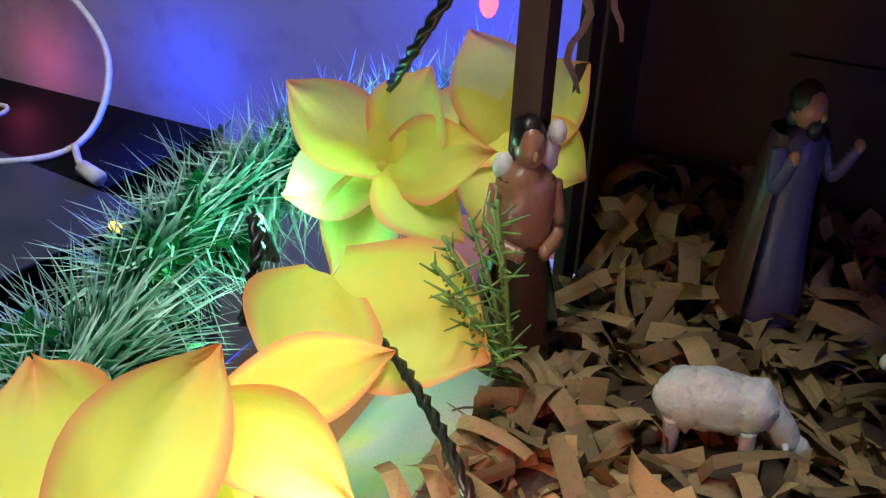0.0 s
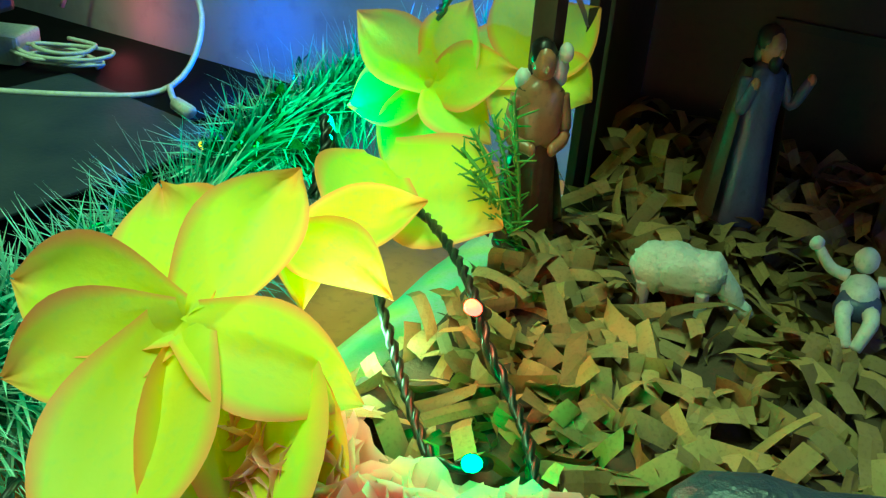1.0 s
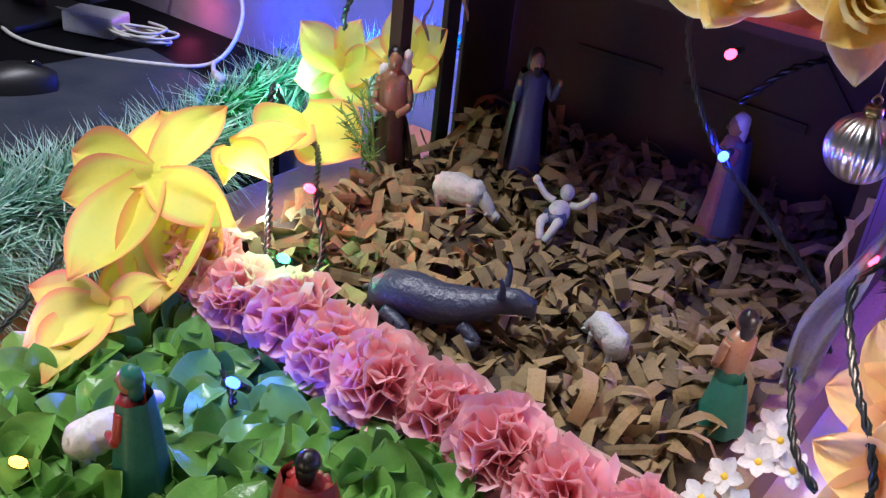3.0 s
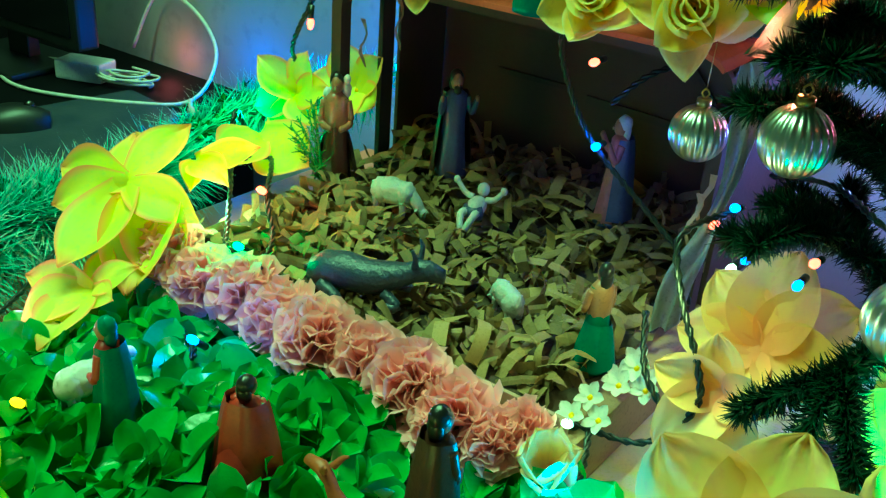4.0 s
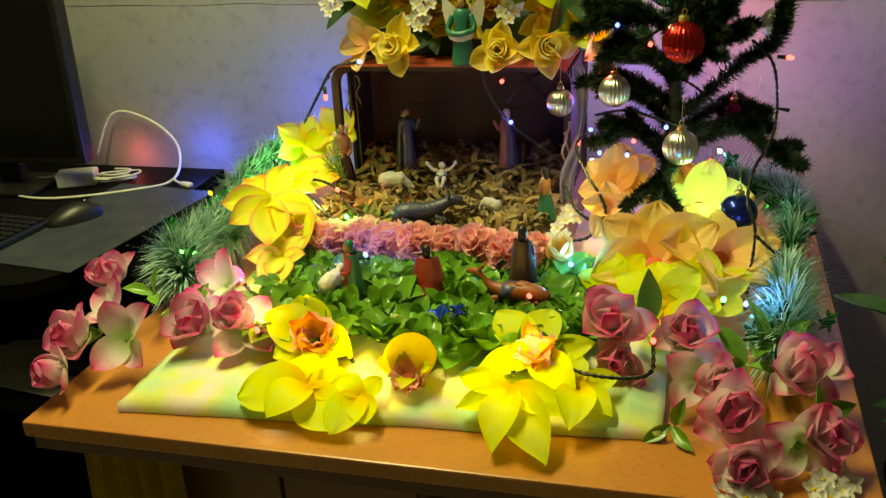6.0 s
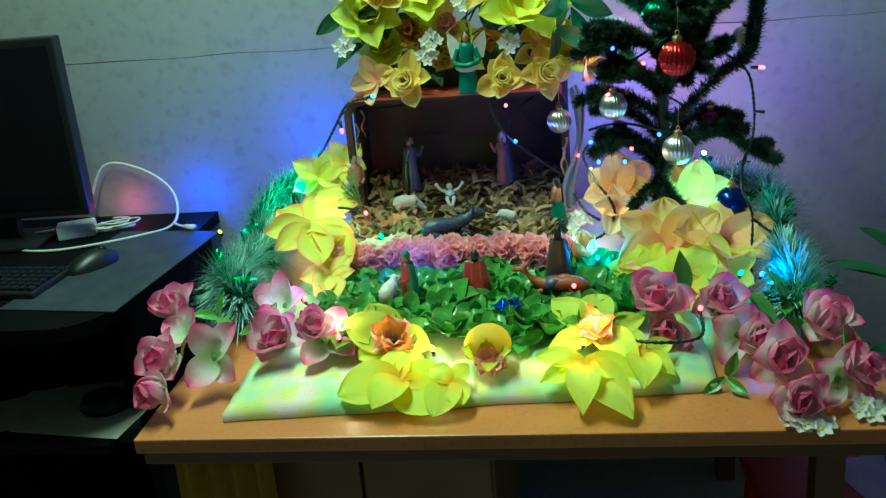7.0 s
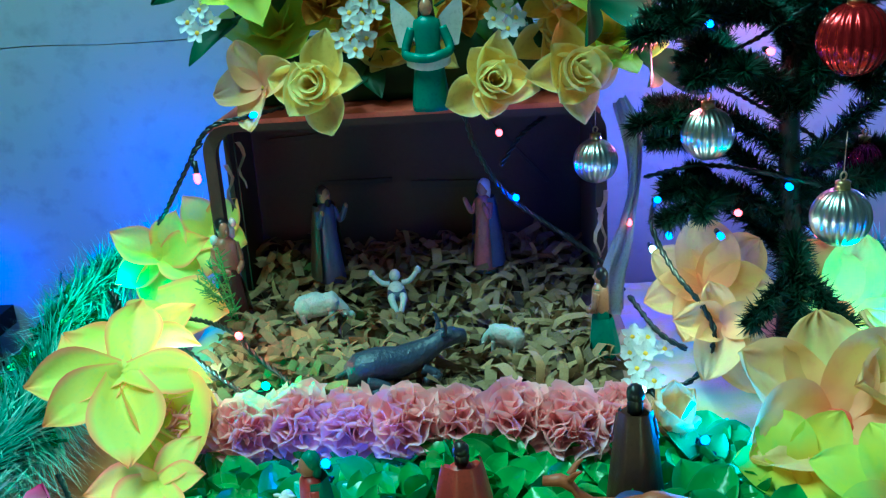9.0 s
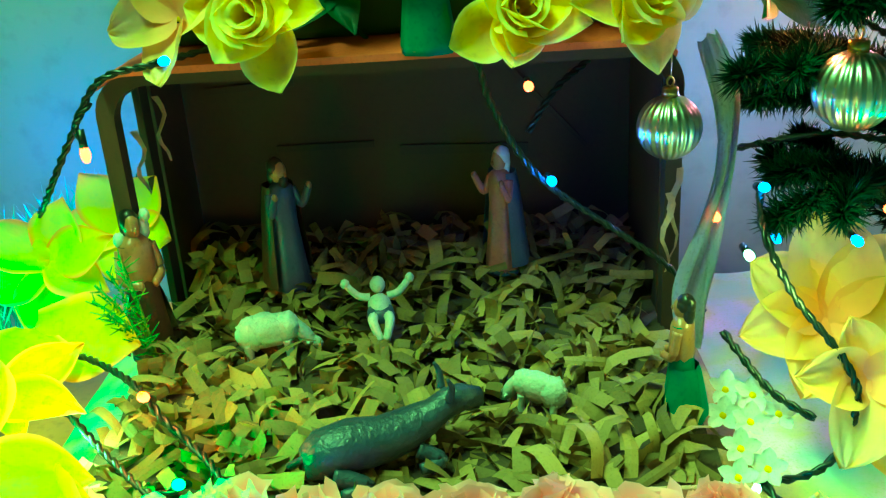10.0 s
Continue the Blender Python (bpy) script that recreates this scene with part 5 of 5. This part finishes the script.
for k in range(16):
    b = bmesh.new()
    a, r = k * 2.4, 0.03 + 0.06 * rng.random()
    tip_z = 0.70 + 0.16 * rng.random()
    tube(b, [(0.02 * math.cos(a), 0.02 * math.sin(a), 0.59), (r * math.cos(a), r * math.sin(a), (0.59 + tip_z) / 2 + .03), (1.5 * r * math.cos(a), 1.5 * r * math.sin(a), tip_z)], 0.003, seg=5)
    stem = part("stem", mesh_of(b, "stem", LEAF), plant)
    part("leaf", BIG_LEAF[k % 2], stem, pose(1.5 * r * math.cos(a), 1.5 * r * math.sin(a), tip_z, rng.uniform(0, 40), 0, math.degrees(a) - 90))

# ---- leaf carpet ----
sprig = None
made_at = []
for k in range(1600):
    x, y = rng.uniform(-0.185, 0.345), rng.uniform(-0.535, -0.262)
    if x > 0.30 and y < -0.47 or x < -0.15 and y > -0.30:
        continue
    if any((x - a) ** 2 + (y - b) ** 2 < 0.029**2 for a, b in made_at):
        continue
    if any((x - a) ** 2 + (y - b) ** 2 < 0.021**2 for a, b in ((-0.032, -0.418), (0.084, -0.382), (0.230, -0.345))):
        continue
    made_at.append((x, y))
    low = 0.790 + 0.016 * rng.random() + (0.012 if abs(x - 0.08) < 0.05 and y > -0.38 else 0)
    ob = thing("leaf_sprig", place(x, y, low, (rng.uniform(-.35, .35), rng.uniform(-.55, .1), 1), rng.uniform(0, 360)), "glossy green artificial leaf sprig on the cloth", "leaves", "leaf carpet")
    b = 4 + (k % 3)
    whorl(ob, LEAVES, b, 58, size=rng.uniform(0.95, 1.25), rng=rng, jitter=16, name="leaf")
    whorl(ob, LEAVES, 2, 25, 40, 0.008, rng, 12, 0.75, "leaf")

# fern spray by the daffodils
fern = thing("fern_spray", pose(-0.182, -0.024, 0.856), "fine green plastic fern spray beside the stable", "leaves")
for k in range(7):
    b = bmesh.new()
    a = k * 0.9
    tipp = Vector((-0.024 + 0.014 * math.cos(a), 0.012 * math.sin(a) - 0.012, 0.102 - 0.009 * k))
    tube(b, [(0, 0, 0), tipp * 0.5 + Vector((0, 0, .008)), tipp], 0.0012, seg=5)
    for j in range(20):
        p = tipp * (0.15 + 0.85 * j / 20)
        tube(b, [p, p + Vector((rng.uniform(-.014, .014), rng.uniform(-.012, .012), rng.uniform(0, .012)))], 0.0009, seg=4, end=0.0004)
    part("frond", mesh_of(b, "frond", LEAF), fern)


# ---- tinsel garlands ----
def garland(points, count, reach, label, seed):
    r, path = random.Random(seed), smooth_path(points, 10)
    ob = thing("tinsel_garland", Matrix.Identity(4), label, "garland", "tinsel garlands")
    core = bmesh.new()
    tube(core, points, 0.004, seg=6)
    part("core", mesh_of(core, "core", BARK), ob)
    verts, faces, uvs = [], [], []
    for _ in range(int(count * 0.38)):
        i = r.randrange(len(path) - 1)
        p = path[i].lerp(path[i + 1], r.random())
        d = Vector((r.gauss(0, 1), r.gauss(0, 1), r.gauss(0.25, 1))).normalized()
        l, s = reach * r.uniform(0.55, 1.1), d.cross(Vector((0.3, 0.5, 0.8))).normalized() * 0.0017
        bend = Vector((0, 0, -0.12 * l)) + Vector((r.gauss(0, .05), r.gauss(0, .05), r.gauss(0, .05))) * l
        n = len(verts)
        verts += [p - s, p + s, p + d * l * .55 + s * .8, p + d * l * .55 - s * .8, p + d * l + bend]
        faces += [(n, n + 1, n + 2, n + 3), (n + 3, n + 2, n + 4)]
        uvs += [0.0, 0.0, 0.52, 0.52, 0.52, 0.52, 1.0]
    me = bpy.data.meshes.new("tinsel_fringe")
    me.from_pydata(verts, [], faces)
    layer = me.uv_layers.new(name="UVMap")
    for k, v in enumerate(uvs):
        layer.data[k].uv = (0.5, v)
    me.materials.append(TINSEL)
    part("tinsel_fringe", me, ob, kind="stuff")
    leaf = bmesh.new()
    ring_ = [bm_v for bm_v in [leaf.verts.new((0.017 * (1 + 0.35 * math.cos(6 * a)) * math.cos(a), 0.012 * (1 + 0.35 * math.cos(6 * a)) * math.sin(a), 0.003 * math.cos(3 * a))) for a in (2 * math.pi * k / 24 for k in range(24))]]
    leaf.faces.new(ring_)
    foil = mesh_of(leaf, "foil_leaf", FOIL, smooth=False)
    for k in range(count // 300):
        p = path[r.randrange(len(path))] + Vector((r.gauss(0, .28), r.gauss(0, .28), r.gauss(.15, .2))) * reach
        part("foil_leaf", foil, ob, place(*p, (r.gauss(0, 1), r.gauss(-.5, 1), 1), r.uniform(0, 360), r.uniform(.7, 1.2)))
    return ob


TL = "green and frosted white tinsel garland with foil leaves"
garland([(-0.270, 0.17, 0.915), (-0.335, 0.13, 0.895), (-0.400, 0.07, 0.872), (-0.405, -0.04, 0.850)], 6500, 0.068, TL, 1)
garland([(-0.395, -0.07, 0.83), (-0.365, -0.17, 0.825), (-0.375, -0.27, 0.825), (-0.385, -0.33, 0.822), (-0.34, -0.38, 0.81)], 12500, 0.088, TL, 2)
garland([(0.50, 0.10, 0.86), (0.61, 0.02, 0.87), (0.645, -0.08, 0.86), (0.635, -0.20, 0.84)], 5000, 0.066, TL, 3)
garland([(0.63, -0.27, 0.825), (0.615, -0.35, 0.83), (0.62, -0.42, 0.82), (0.60, -0.47, 0.805)], 7000, 0.078, TL, 4)

# ---- the small tree ----
tree = thing("christmas_tree", pose(0.446, -0.045, 0.785), "small dark green artificial Christmas tree", "tree")
bm = bmesh.new()
tube(bm, [(0, -0.02, 0), (0.002, -0.01, 0.12), (-0.006, 0.0, 0.32), (0, 0.01, 0.6), (0, 0.01, 0.85)], 0.015, seg=9, end=0.006)
part("trunk", mesh_of(bm, "trunk", BARK), tree)
part("stand", box_mesh("stand", (-0.05, -0.06, -0.004), (0.05, 0.04, 0.004), 0.002, BARK), tree)


def bough(points, thick, length, dense, r):
    """One bristly branch: a stem with short needles all round it."""
    stem = bmesh.new()
    tube(stem, points, 0.004, seg=6, end=0.002)
    path = smooth_path(points, 8)
    for i in range(len(path) - 1):
        for _ in range(dense):
            p = path[i].lerp(path[i + 1], r.random())
            ahead = (path[i + 1] - path[i]).normalized()
            d = (Vector((r.gauss(0, 1), r.gauss(0, 1), r.gauss(0, 1))).normalized() + ahead * 0.7).normalized()
            l, s = length * r.uniform(.6, 1.15), d.cross(Vector((.4, .5, .7))).normalized() * thick
            a, b_, c = stem.verts.new(p - s), stem.verts.new(p + s), stem.verts.new(p + d * l)
            m_ = stem.verts.new(p + d * l * .5 + d.cross(s).normalized() * thick)
            stem.faces.new((a, b_, c))
            stem.faces.new((b_, m_, c))
    for f in stem.faces:
        f.material_index = 1 if len(f.verts) == 3 else 0
    return mesh_of(stem, "branch", BARK, NEEDLE, smooth=False)


r = random.Random(21)
BOUGHS = [((.01, -.01, .24), (.10, -.02, .33), (.155, -.03, .38), (.170, -.03, .52)), ((0, 0, .20), (.09, -.03, .23), (.155, -.04, .19), (.205, -.045, .165)), ((0, -.02, .16), (-.02, -.10, .15), (-.035, -.16, .08)),
          ((0, 0, .25), (-.08, .0, .295), (-.165, .0, .29)), ((0, 0, .30), (-.05, -.04, .345), (-.122, -.06, .345)), ((0, 0, .30), (.02, -.07, .35), (.025, -.13, .345)),
          ((0, 0, .17), (-.07, -.02, .215), (-.140, -.03, .19)), ((0, 0, .34), (.07, .02, .40), (.11, .02, .50)), ((0, 0, .20), (.07, .05, .24), (.15, .08, .22)), ((0, 0, .20), (-.06, .06, .25), (-.13, .10, .25)), ((0, 0, .17), (.09, .0, .215), (.15, -.01, .22)),
          ((0, 0, .36), (-.06, -.04, .42), (-.15, -.05, .43)), ((0, 0, .38), (.02, -.07, .44), (.0, -.12, .445)), ((0, 0, .42), (-.07, .02, .48), (-.14, .03, .52)), ((0, 0, .14), (-.06, .04, .19), (-.12, .05, .21)),
          ((0, 0, .46), (.05, -.05, .52), (.12, -.07, .56)), ((0, 0, .50), (-.05, -.05, .56), (-.10, -.08, .60)), ((0, 0, .56), (.05, .03, .62), (.10, .05, .67)), ((0, 0, .60), (-.03, .04, .68), (-.06, .06, .74)), ((0, 0, .66), (.02, -.05, .73), (.04, -.08, .78)),
          ((0, 0, .29), (-.05, .03, .335), (-.10, .04, .37)), ((0, 0, .31), (.02, .05, .36), (.05, .11, .40)), ((0, 0, .36), (.05, -.04, .43), (.10, -.06, .47)), ((0, 0, .40), (-.03, .0, .46), (-.06, -.03, .50)), ((.0, 0, .33), (.06, -.05, .37), (.10, -.07, .39)), ((0, 0, .44), (.06, .0, .47), (.13, .0, .48)), ((0, 0, .40), (-.08, -.02, .40), (-.17, -.03, .385))]
for pts in BOUGHS:
    branch = part("branch", bough(pts, 0.0014, 0.022, 105, r), tree)
    a, b_, c = Vector(pts[0]), Vector(pts[-2]), Vector(pts[-1])
    for side in (-1, 1):
        out = (c - a).cross(Vector((0, 0, 1))).normalized() * side
        twig = [b_, b_.lerp(c, .4) + out * .022 + Vector((0, 0, .012)), b_.lerp(c, .7) + out * .045 + Vector((0, 0, .01))]
        part("twig", bough(twig, 0.0014, 0.019, 60, r), branch)
part("lower_trunk_needles", bough(((0, -.02, .02), (.002, -.01, .12), (-.004, 0, .26), (0, .01, .5), (0, .01, .86)), 0.0013, 0.030, 70, r), tree)


# ---- baubles ----
def bauble(x, y, z, size, material, colour, ribbed=True):
    ob = thing("bauble", pose(x, y, z, 0, 0, 20), f"{colour} {'ribbed ' if ribbed else ''}bauble hanging on the small tree", "bauble", "tree baubles")
    b = bmesh.new()
    made = bmesh.ops.create_uvsphere(b, u_segments=96 if ribbed else 32, v_segments=24, radius=size)["verts"]
    if ribbed:
        for v in made:
            a, s = math.atan2(v.co.y, v.co.x), math.sqrt(max(0.0, 1 - (v.co.z / size) ** 2))
            k = 1 - 0.11 * s * (1 - abs(math.sin(11 * a)))
            v.co.x *= k
            v.co.y *= k
    part("ball", mesh_of(b, "ball", material), ob)
    b = bmesh.new()
    loft(b, [(size * .93, size * .26, size * .26, 0, 0), (size * 1.22, size * .25, size * .25, 0, 0), (size * 1.25, size * .2, size * .2, 0, 0)], seg=18, folds=.06, count=12)
    cap = part("cap", mesh_of(b, "cap", GOLD_CAP), ob)
    b = bmesh.new()
    tube(b, [(0, 0, size * 1.2), (size * .12, 0, size * 1.4), (0, 0, size * 1.55), (-size * .12, 0, size * 1.4), (0, 0, size * 1.2)], size * .035, seg=5)
    tube(b, [(0, 0, size * 1.5), (0.001, 0, size * 1.5 + 0.04)], 0.0005, seg=4)
    part("hanger", mesh_of(b, "hanger", GOLD_CAP), cap)
    return ob


bauble(0.240, -0.012, 1.030, 0.0250, SILVER, "silver")
bauble(0.343, -0.096, 1.072, 0.0270, SILVER, "silver")
bauble(0.456, -0.165, 0.998, 0.0290, SILVER, "silver")
bauble(0.453, -0.175, 1.168, 0.0330, RED_BALL, "red")
bauble(0.425, -0.115, 1.240, 0.0280, GREEN_BALL, "green")
bauble(0.598, -0.030, 1.172, 0.0270, SILVER, "silver")
bauble(0.540, 0.000, 1.006, 0.0270, PURPLE_BALL, "purple")
bauble(0.580, 0.010, 0.996, 0.0270, GREEN_BALL, "dark green")
bauble(0.551, -0.185, 0.896, 0.0310, BLUE_BALL, "dark blue", False)
bauble(0.38, -0.02, 1.285, 0.0260, BLUE_BALL, "dark blue")
bauble(0.52, -0.06, 1.275, 0.0240, RED_BALL, "dark red")

# ---- light strings ----
bulb_mesh = {}
for key_, m_ in (("red", RED_GLOW), ("blue", BLUE_GLOW), ("green", GREEN_GLOW), ("warm", WARM_GLOW), ("white", WHITE_GLOW)):
    b = bmesh.new()
    loft(b, [(0, .0030, .0030, 0, 0), (.004, .0038, .0038, 0, 0), (.008, .0037, .0037, 0, 0), (.0108, .0025, .0025, 0, 0), (.0122, .0010, .0010, 0, 0)], seg=12)
    bulb_mesh[key_] = mesh_of(b, "bulb", m_)
b = bmesh.new()
tube(b, [(0, 0, -.014), (0, 0, .001)], 0.0032, seg=8)
SOCKET = mesh_of(b, "socket", WIRE)


def light_string(points, bulbs, label, thick=0.0019):
    ob = thing("light_string", Matrix.Identity(4), label, "string lights", "light strings")
    for run_ in points:
        b = bmesh.new()
        twisted(b, run_, thick)
        part("wire", mesh_of(b, "wire", WIRE), ob)
    for x, y, z, colour, facing in bulbs:
        s = part("socket", SOCKET, ob, place(x, y, z, facing))
        part("bulb", bulb_mesh[colour], s, label=f"small {colour} light bulb")
    return ob


SL = "dark twisted wire with small coloured bulbs"
light_string([[(-0.10, 0.03, 1.105), (-0.145, -0.004, 1.100), (-0.19, -0.012, 1.09), (-0.222, -0.012, 1.045), (-0.252, -0.004, 1.0), (-0.285, 0.035, 0.96), (-0.30, 0.05, 0.90)],
              [(-0.246, -0.084, 0.885), (-0.239, -0.055, 0.882), (-0.195, -0.093, 0.890), (-0.156, -0.135, 0.893), (-0.138, -0.152, 0.880), (-0.118, -0.165, 0.868), (-0.095, -0.19, 0.864), (-0.07, -0.23, 0.862)],
              [(-0.246, -0.084, 0.885), (-0.247, -0.102, 0.885), (-0.203, -0.145, 0.876), (-0.167, -0.18, 0.866), (-0.13, -0.215, 0.862), (-0.112, -0.215, 0.866)], [(-0.20, -0.012, 1.075), (-0.212, -0.016, 1.060), (-0.208, -0.020, 1.045)]],
             [(-0.140, -0.010, 1.102, "blue", (0.6, -0.7, 0.2)), (-0.208, -0.020, 1.042, "red", (0.1, -0.2, -1)), (-0.148, -0.147, 0.894, "red", (0, -0.8, 0.6)), (-0.109, -0.214, 0.868, "green", (0, -0.8, 0.6))], SL)
light_string([[(0.06, 0.01, 1.098), (0.092, -0.012, 1.098), (0.104, -0.014, 1.06), (0.124, -0.012, 1.018), (0.150, -0.008, 0.985), (0.20, -0.004, 0.945), (0.246, -0.004, 0.908), (0.268, -0.03, 0.88)], [(0.135, 0.03, 1.02), (0.16, 0.05, 1.05), (0.19, 0.08, 1.065)]],
             [(0.149, -0.012, 0.993, "blue", (0.1, -1, 0.1)), (0.134, -0.008, 1.068, "red", (0, -1, 0))], SL)
light_string([[(0.30, -0.05, 0.99), (0.283, -0.12, 0.985), (0.30, -0.14, 0.945), (0.330, -0.16, 0.905), (0.337, -0.17, 0.875), (0.310, -0.19, 0.842), (0.255, -0.20, 0.838), (0.235, -0.205, 0.836)], [(0.262, -0.11, 0.905), (0.285, -0.15, 0.88), (0.31, -0.17, 0.868)],
              [(0.27, -0.20, 0.838), (0.285, -0.235, 0.83), (0.295, -0.27, 0.825), (0.31, -0.31, 0.82), (0.28, -0.36, 0.822), (0.24, -0.40, 0.825)]],
             [(0.30, -0.055, 0.993, "blue", (0, -1, .3)), (0.258, -0.212, 0.845, "white", (0, -.8, .6)), (0.298, -0.30, 0.838, "blue", (0, -.8, .6)), (0.285, -0.255, 0.845, "blue", (.2, -.8, .5)), (0.253, -0.425, 0.838, "red", (0, -.8, .6))], SL)
light_string([[(0.56, -0.06, 1.15), (0.592, -0.10, 1.12), (0.603, -0.11, 1.05), (0.594, -0.14, 1.0), (0.572, -0.18, 0.972), (0.562, -0.23, 0.935), (0.575, -0.26, 0.895), (0.57, -0.285, 0.82), (0.565, -0.34, 0.80)], [(0.603, -0.11, 1.05), (0.622, -0.11, 1.047)], [(0.575, -0.262, 0.89), (0.60, -0.27, 0.87), (0.622, -0.28, 0.862)]],
             [(0.612, -0.09, 1.128, "red", (1, -.4, 0)), (0.605, -0.05, 1.20, "blue", (1, -.4, 0)), (0.56, -0.42, 0.845, "blue", (0, -.7, .7)), (0.53, -0.40, 0.84, "green", (0, -.7, .7))], SL)
light_string([[(0.30, 0.02, 1.00), (0.36, -0.02, 1.02), (0.42, -0.08, 1.02), (0.48, -0.06, 1.0), (0.52, -0.02, 0.99), (0.50, 0.03, 1.03), (0.42, 0.05, 1.08), (0.36, 0.02, 1.12), (0.40, -0.06, 1.16), (0.46, -0.07, 1.20), (0.52, 0.0, 1.24)]],
             [(0.315, -0.045, 0.950, "blue", (0, -1, 0)), (0.365, -0.07, 0.955, "blue", (0, -1, 0)), (0.377, -0.09, 0.985, "red", (0, -1, .2)), (0.40, -0.10, 1.152, "red", (0, -1, 0)), (0.375, -0.07, 1.14, "red", (0, -1, 0)), (0.345, -0.08, 1.18, "blue", (0, -1, 0)), (0.465, -0.08, 0.955, "red", (0, -1, 0)),
              (0.505, -0.06, 0.945, "red", (0, -1, 0)), (0.52, -0.05, 0.96, "white", (0, -1, 0)), (0.47, -0.05, 0.935, "blue", (0, -1, 0)), (0.30, -0.03, 0.93, "white", (0, -1, 0)), (0.275, -0.02, 0.96, "red", (0, -1, 0)), (0.43, -0.085, 1.01, "blue", (0, -1, 0)), (0.41, 0.0, 0.965, "green", (0, -1, 0))], SL)
light_string([[(-0.29, -0.30, 0.83), (-0.25, -0.36, 0.825), (-0.225, -0.405, 0.822), (-0.20, -0.43, 0.815)], [(-0.10, -0.30, 0.825), (-0.05, -0.325, 0.835), (-0.03, -0.34, 0.838)], [(0.30, -0.53, 0.80), (0.35, -0.595, 0.815), (0.41, -0.605, 0.818), (0.44, -0.595, 0.825), (0.44, -0.57, 0.85)]],
             [(-0.035, -0.332, 0.848, "blue", (0, -.7, .7)), (-0.215, -0.425, 0.83, "red", (.3, -.7, .6)), (-0.088, -0.46, 0.826, "warm", (0, -.7, .7)), (0.44, -0.567, 0.853, "red", (0, -.7, .7)), (-0.55, 0.10, 0.785, "warm", (0, -.7, .7)), (0.03, -0.600, 0.812, "warm", (0, -.5, .8)), (0.262, -0.612, 0.822, "warm", (0, -.5, .8)), (-0.125, -0.565, 0.820, "red", (0, -.5, .8)), (0.0, -0.535, 0.812, "red", (0, -.7, .7))], SL)
for pts in ([(-0.335, 0.0, 0.87), (-0.33, -0.02, 0.905), (-0.315, -0.04, 0.90), (-0.31, -0.06, 0.87)],):
    bm = bmesh.new()
    twisted(bm, pts, 0.0025)
    thing("wire_end", Matrix.Identity(4), "short dark wire loop rising from the tinsel", "wire", data=mesh_of(bm, "wire_end", WIRE))

# ---- shredded paper bed ----
bed = thing("paper_bed", pose(0, 0, STRAW_Z - 0.016), "bed of crinkled brown shredded kraft paper", "paper shreds")
# lumpy sheet under the strips, coloured dark to stand in for gap shade
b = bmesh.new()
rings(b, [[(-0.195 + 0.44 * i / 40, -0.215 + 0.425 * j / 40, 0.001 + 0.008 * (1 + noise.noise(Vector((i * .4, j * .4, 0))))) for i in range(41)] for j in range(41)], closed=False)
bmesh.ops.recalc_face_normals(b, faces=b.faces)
part("packed_base", mesh_of(b, "packed_base", SHRED_SHADE), bed)


def strip_points(r):
    """A cut paper strip with a lengthwise bend and twist, as rows of three points."""
    l, w, bend, twist = r.uniform(.022, .060), r.uniform(.0068, .0125), r.gauss(0, 75), r.gauss(0, 45)
    rows, y, z = [], 0.0, 0.0
    for k in range(6):
        f = k / 5 - .5
        a = radians(bend * f + (r.uniform(-16, 16)))
        t = radians(twist * f)
        rows.append([(w / 2 * s * math.cos(t), y, z + w / 2 * s * math.sin(t) + (.0006 if s == 0 else 0)) for s in (-1, 0, 1)])
        y += l / 5 * math.cos(a)
        z += l / 5 * math.sin(a)
    return [[(x, y_ - y / 2, z_ - z / 2) for x, y_, z_ in row] for row in rows]


r = random.Random(77)
variants = []
for k in range(16):
    b = bmesh.new()
    rings(b, strip_points(r), closed=False)
    variants.append(mesh_of(b, "paper_strip", SHRED))
keep_out = [(-0.095, -0.012, .028), (-0.070, -0.006, .02), (0.130, -0.110, .022), (0.002, 0.012, .022), (-0.01, -0.19, .026), (0.05, -0.166, .022)]


def strip_pose(r):
    x, y = r.uniform(-0.19, 0.235), -0.208 + 0.41 * r.random()
    high = 0.006 + 0.016 * r.random() + 0.008 * noise.noise(Vector((x * 14, y * 14, 4)))
    high += 0.018 * min(1.0, max(0.0, (y - 0.03) / 0.07)) + (0.010 * r.random() if y > 0.10 else 0)
    if any((x - a) ** 2 + (y - b_) ** 2 < q * q for a, b_, q in keep_out):
        high *= 0.35
    return pose(x, y, high, r.gauss(0, 30), r.gauss(0, 38), r.uniform(0, 360))


for k in range(300):
    part("paper_strip", variants[k % 16], bed, strip_pose(r))
verts, faces = [], []
for k in range(1050):
    m_, rows = strip_pose(r), strip_points(r)
    n = len(verts)
    verts += [m_ @ Vector(p) for row in rows for p in row]
    for i in range(5):
        for j in range(2):
            q = n + 3 * i + j
            faces.append((q, q + 1, q + 4, q + 3))
me = bpy.data.meshes.new("loose_shred")
me.from_pydata(verts, [], faces)
me.materials.append(SHRED)
part("loose_shred", me, bed, kind="stuff")
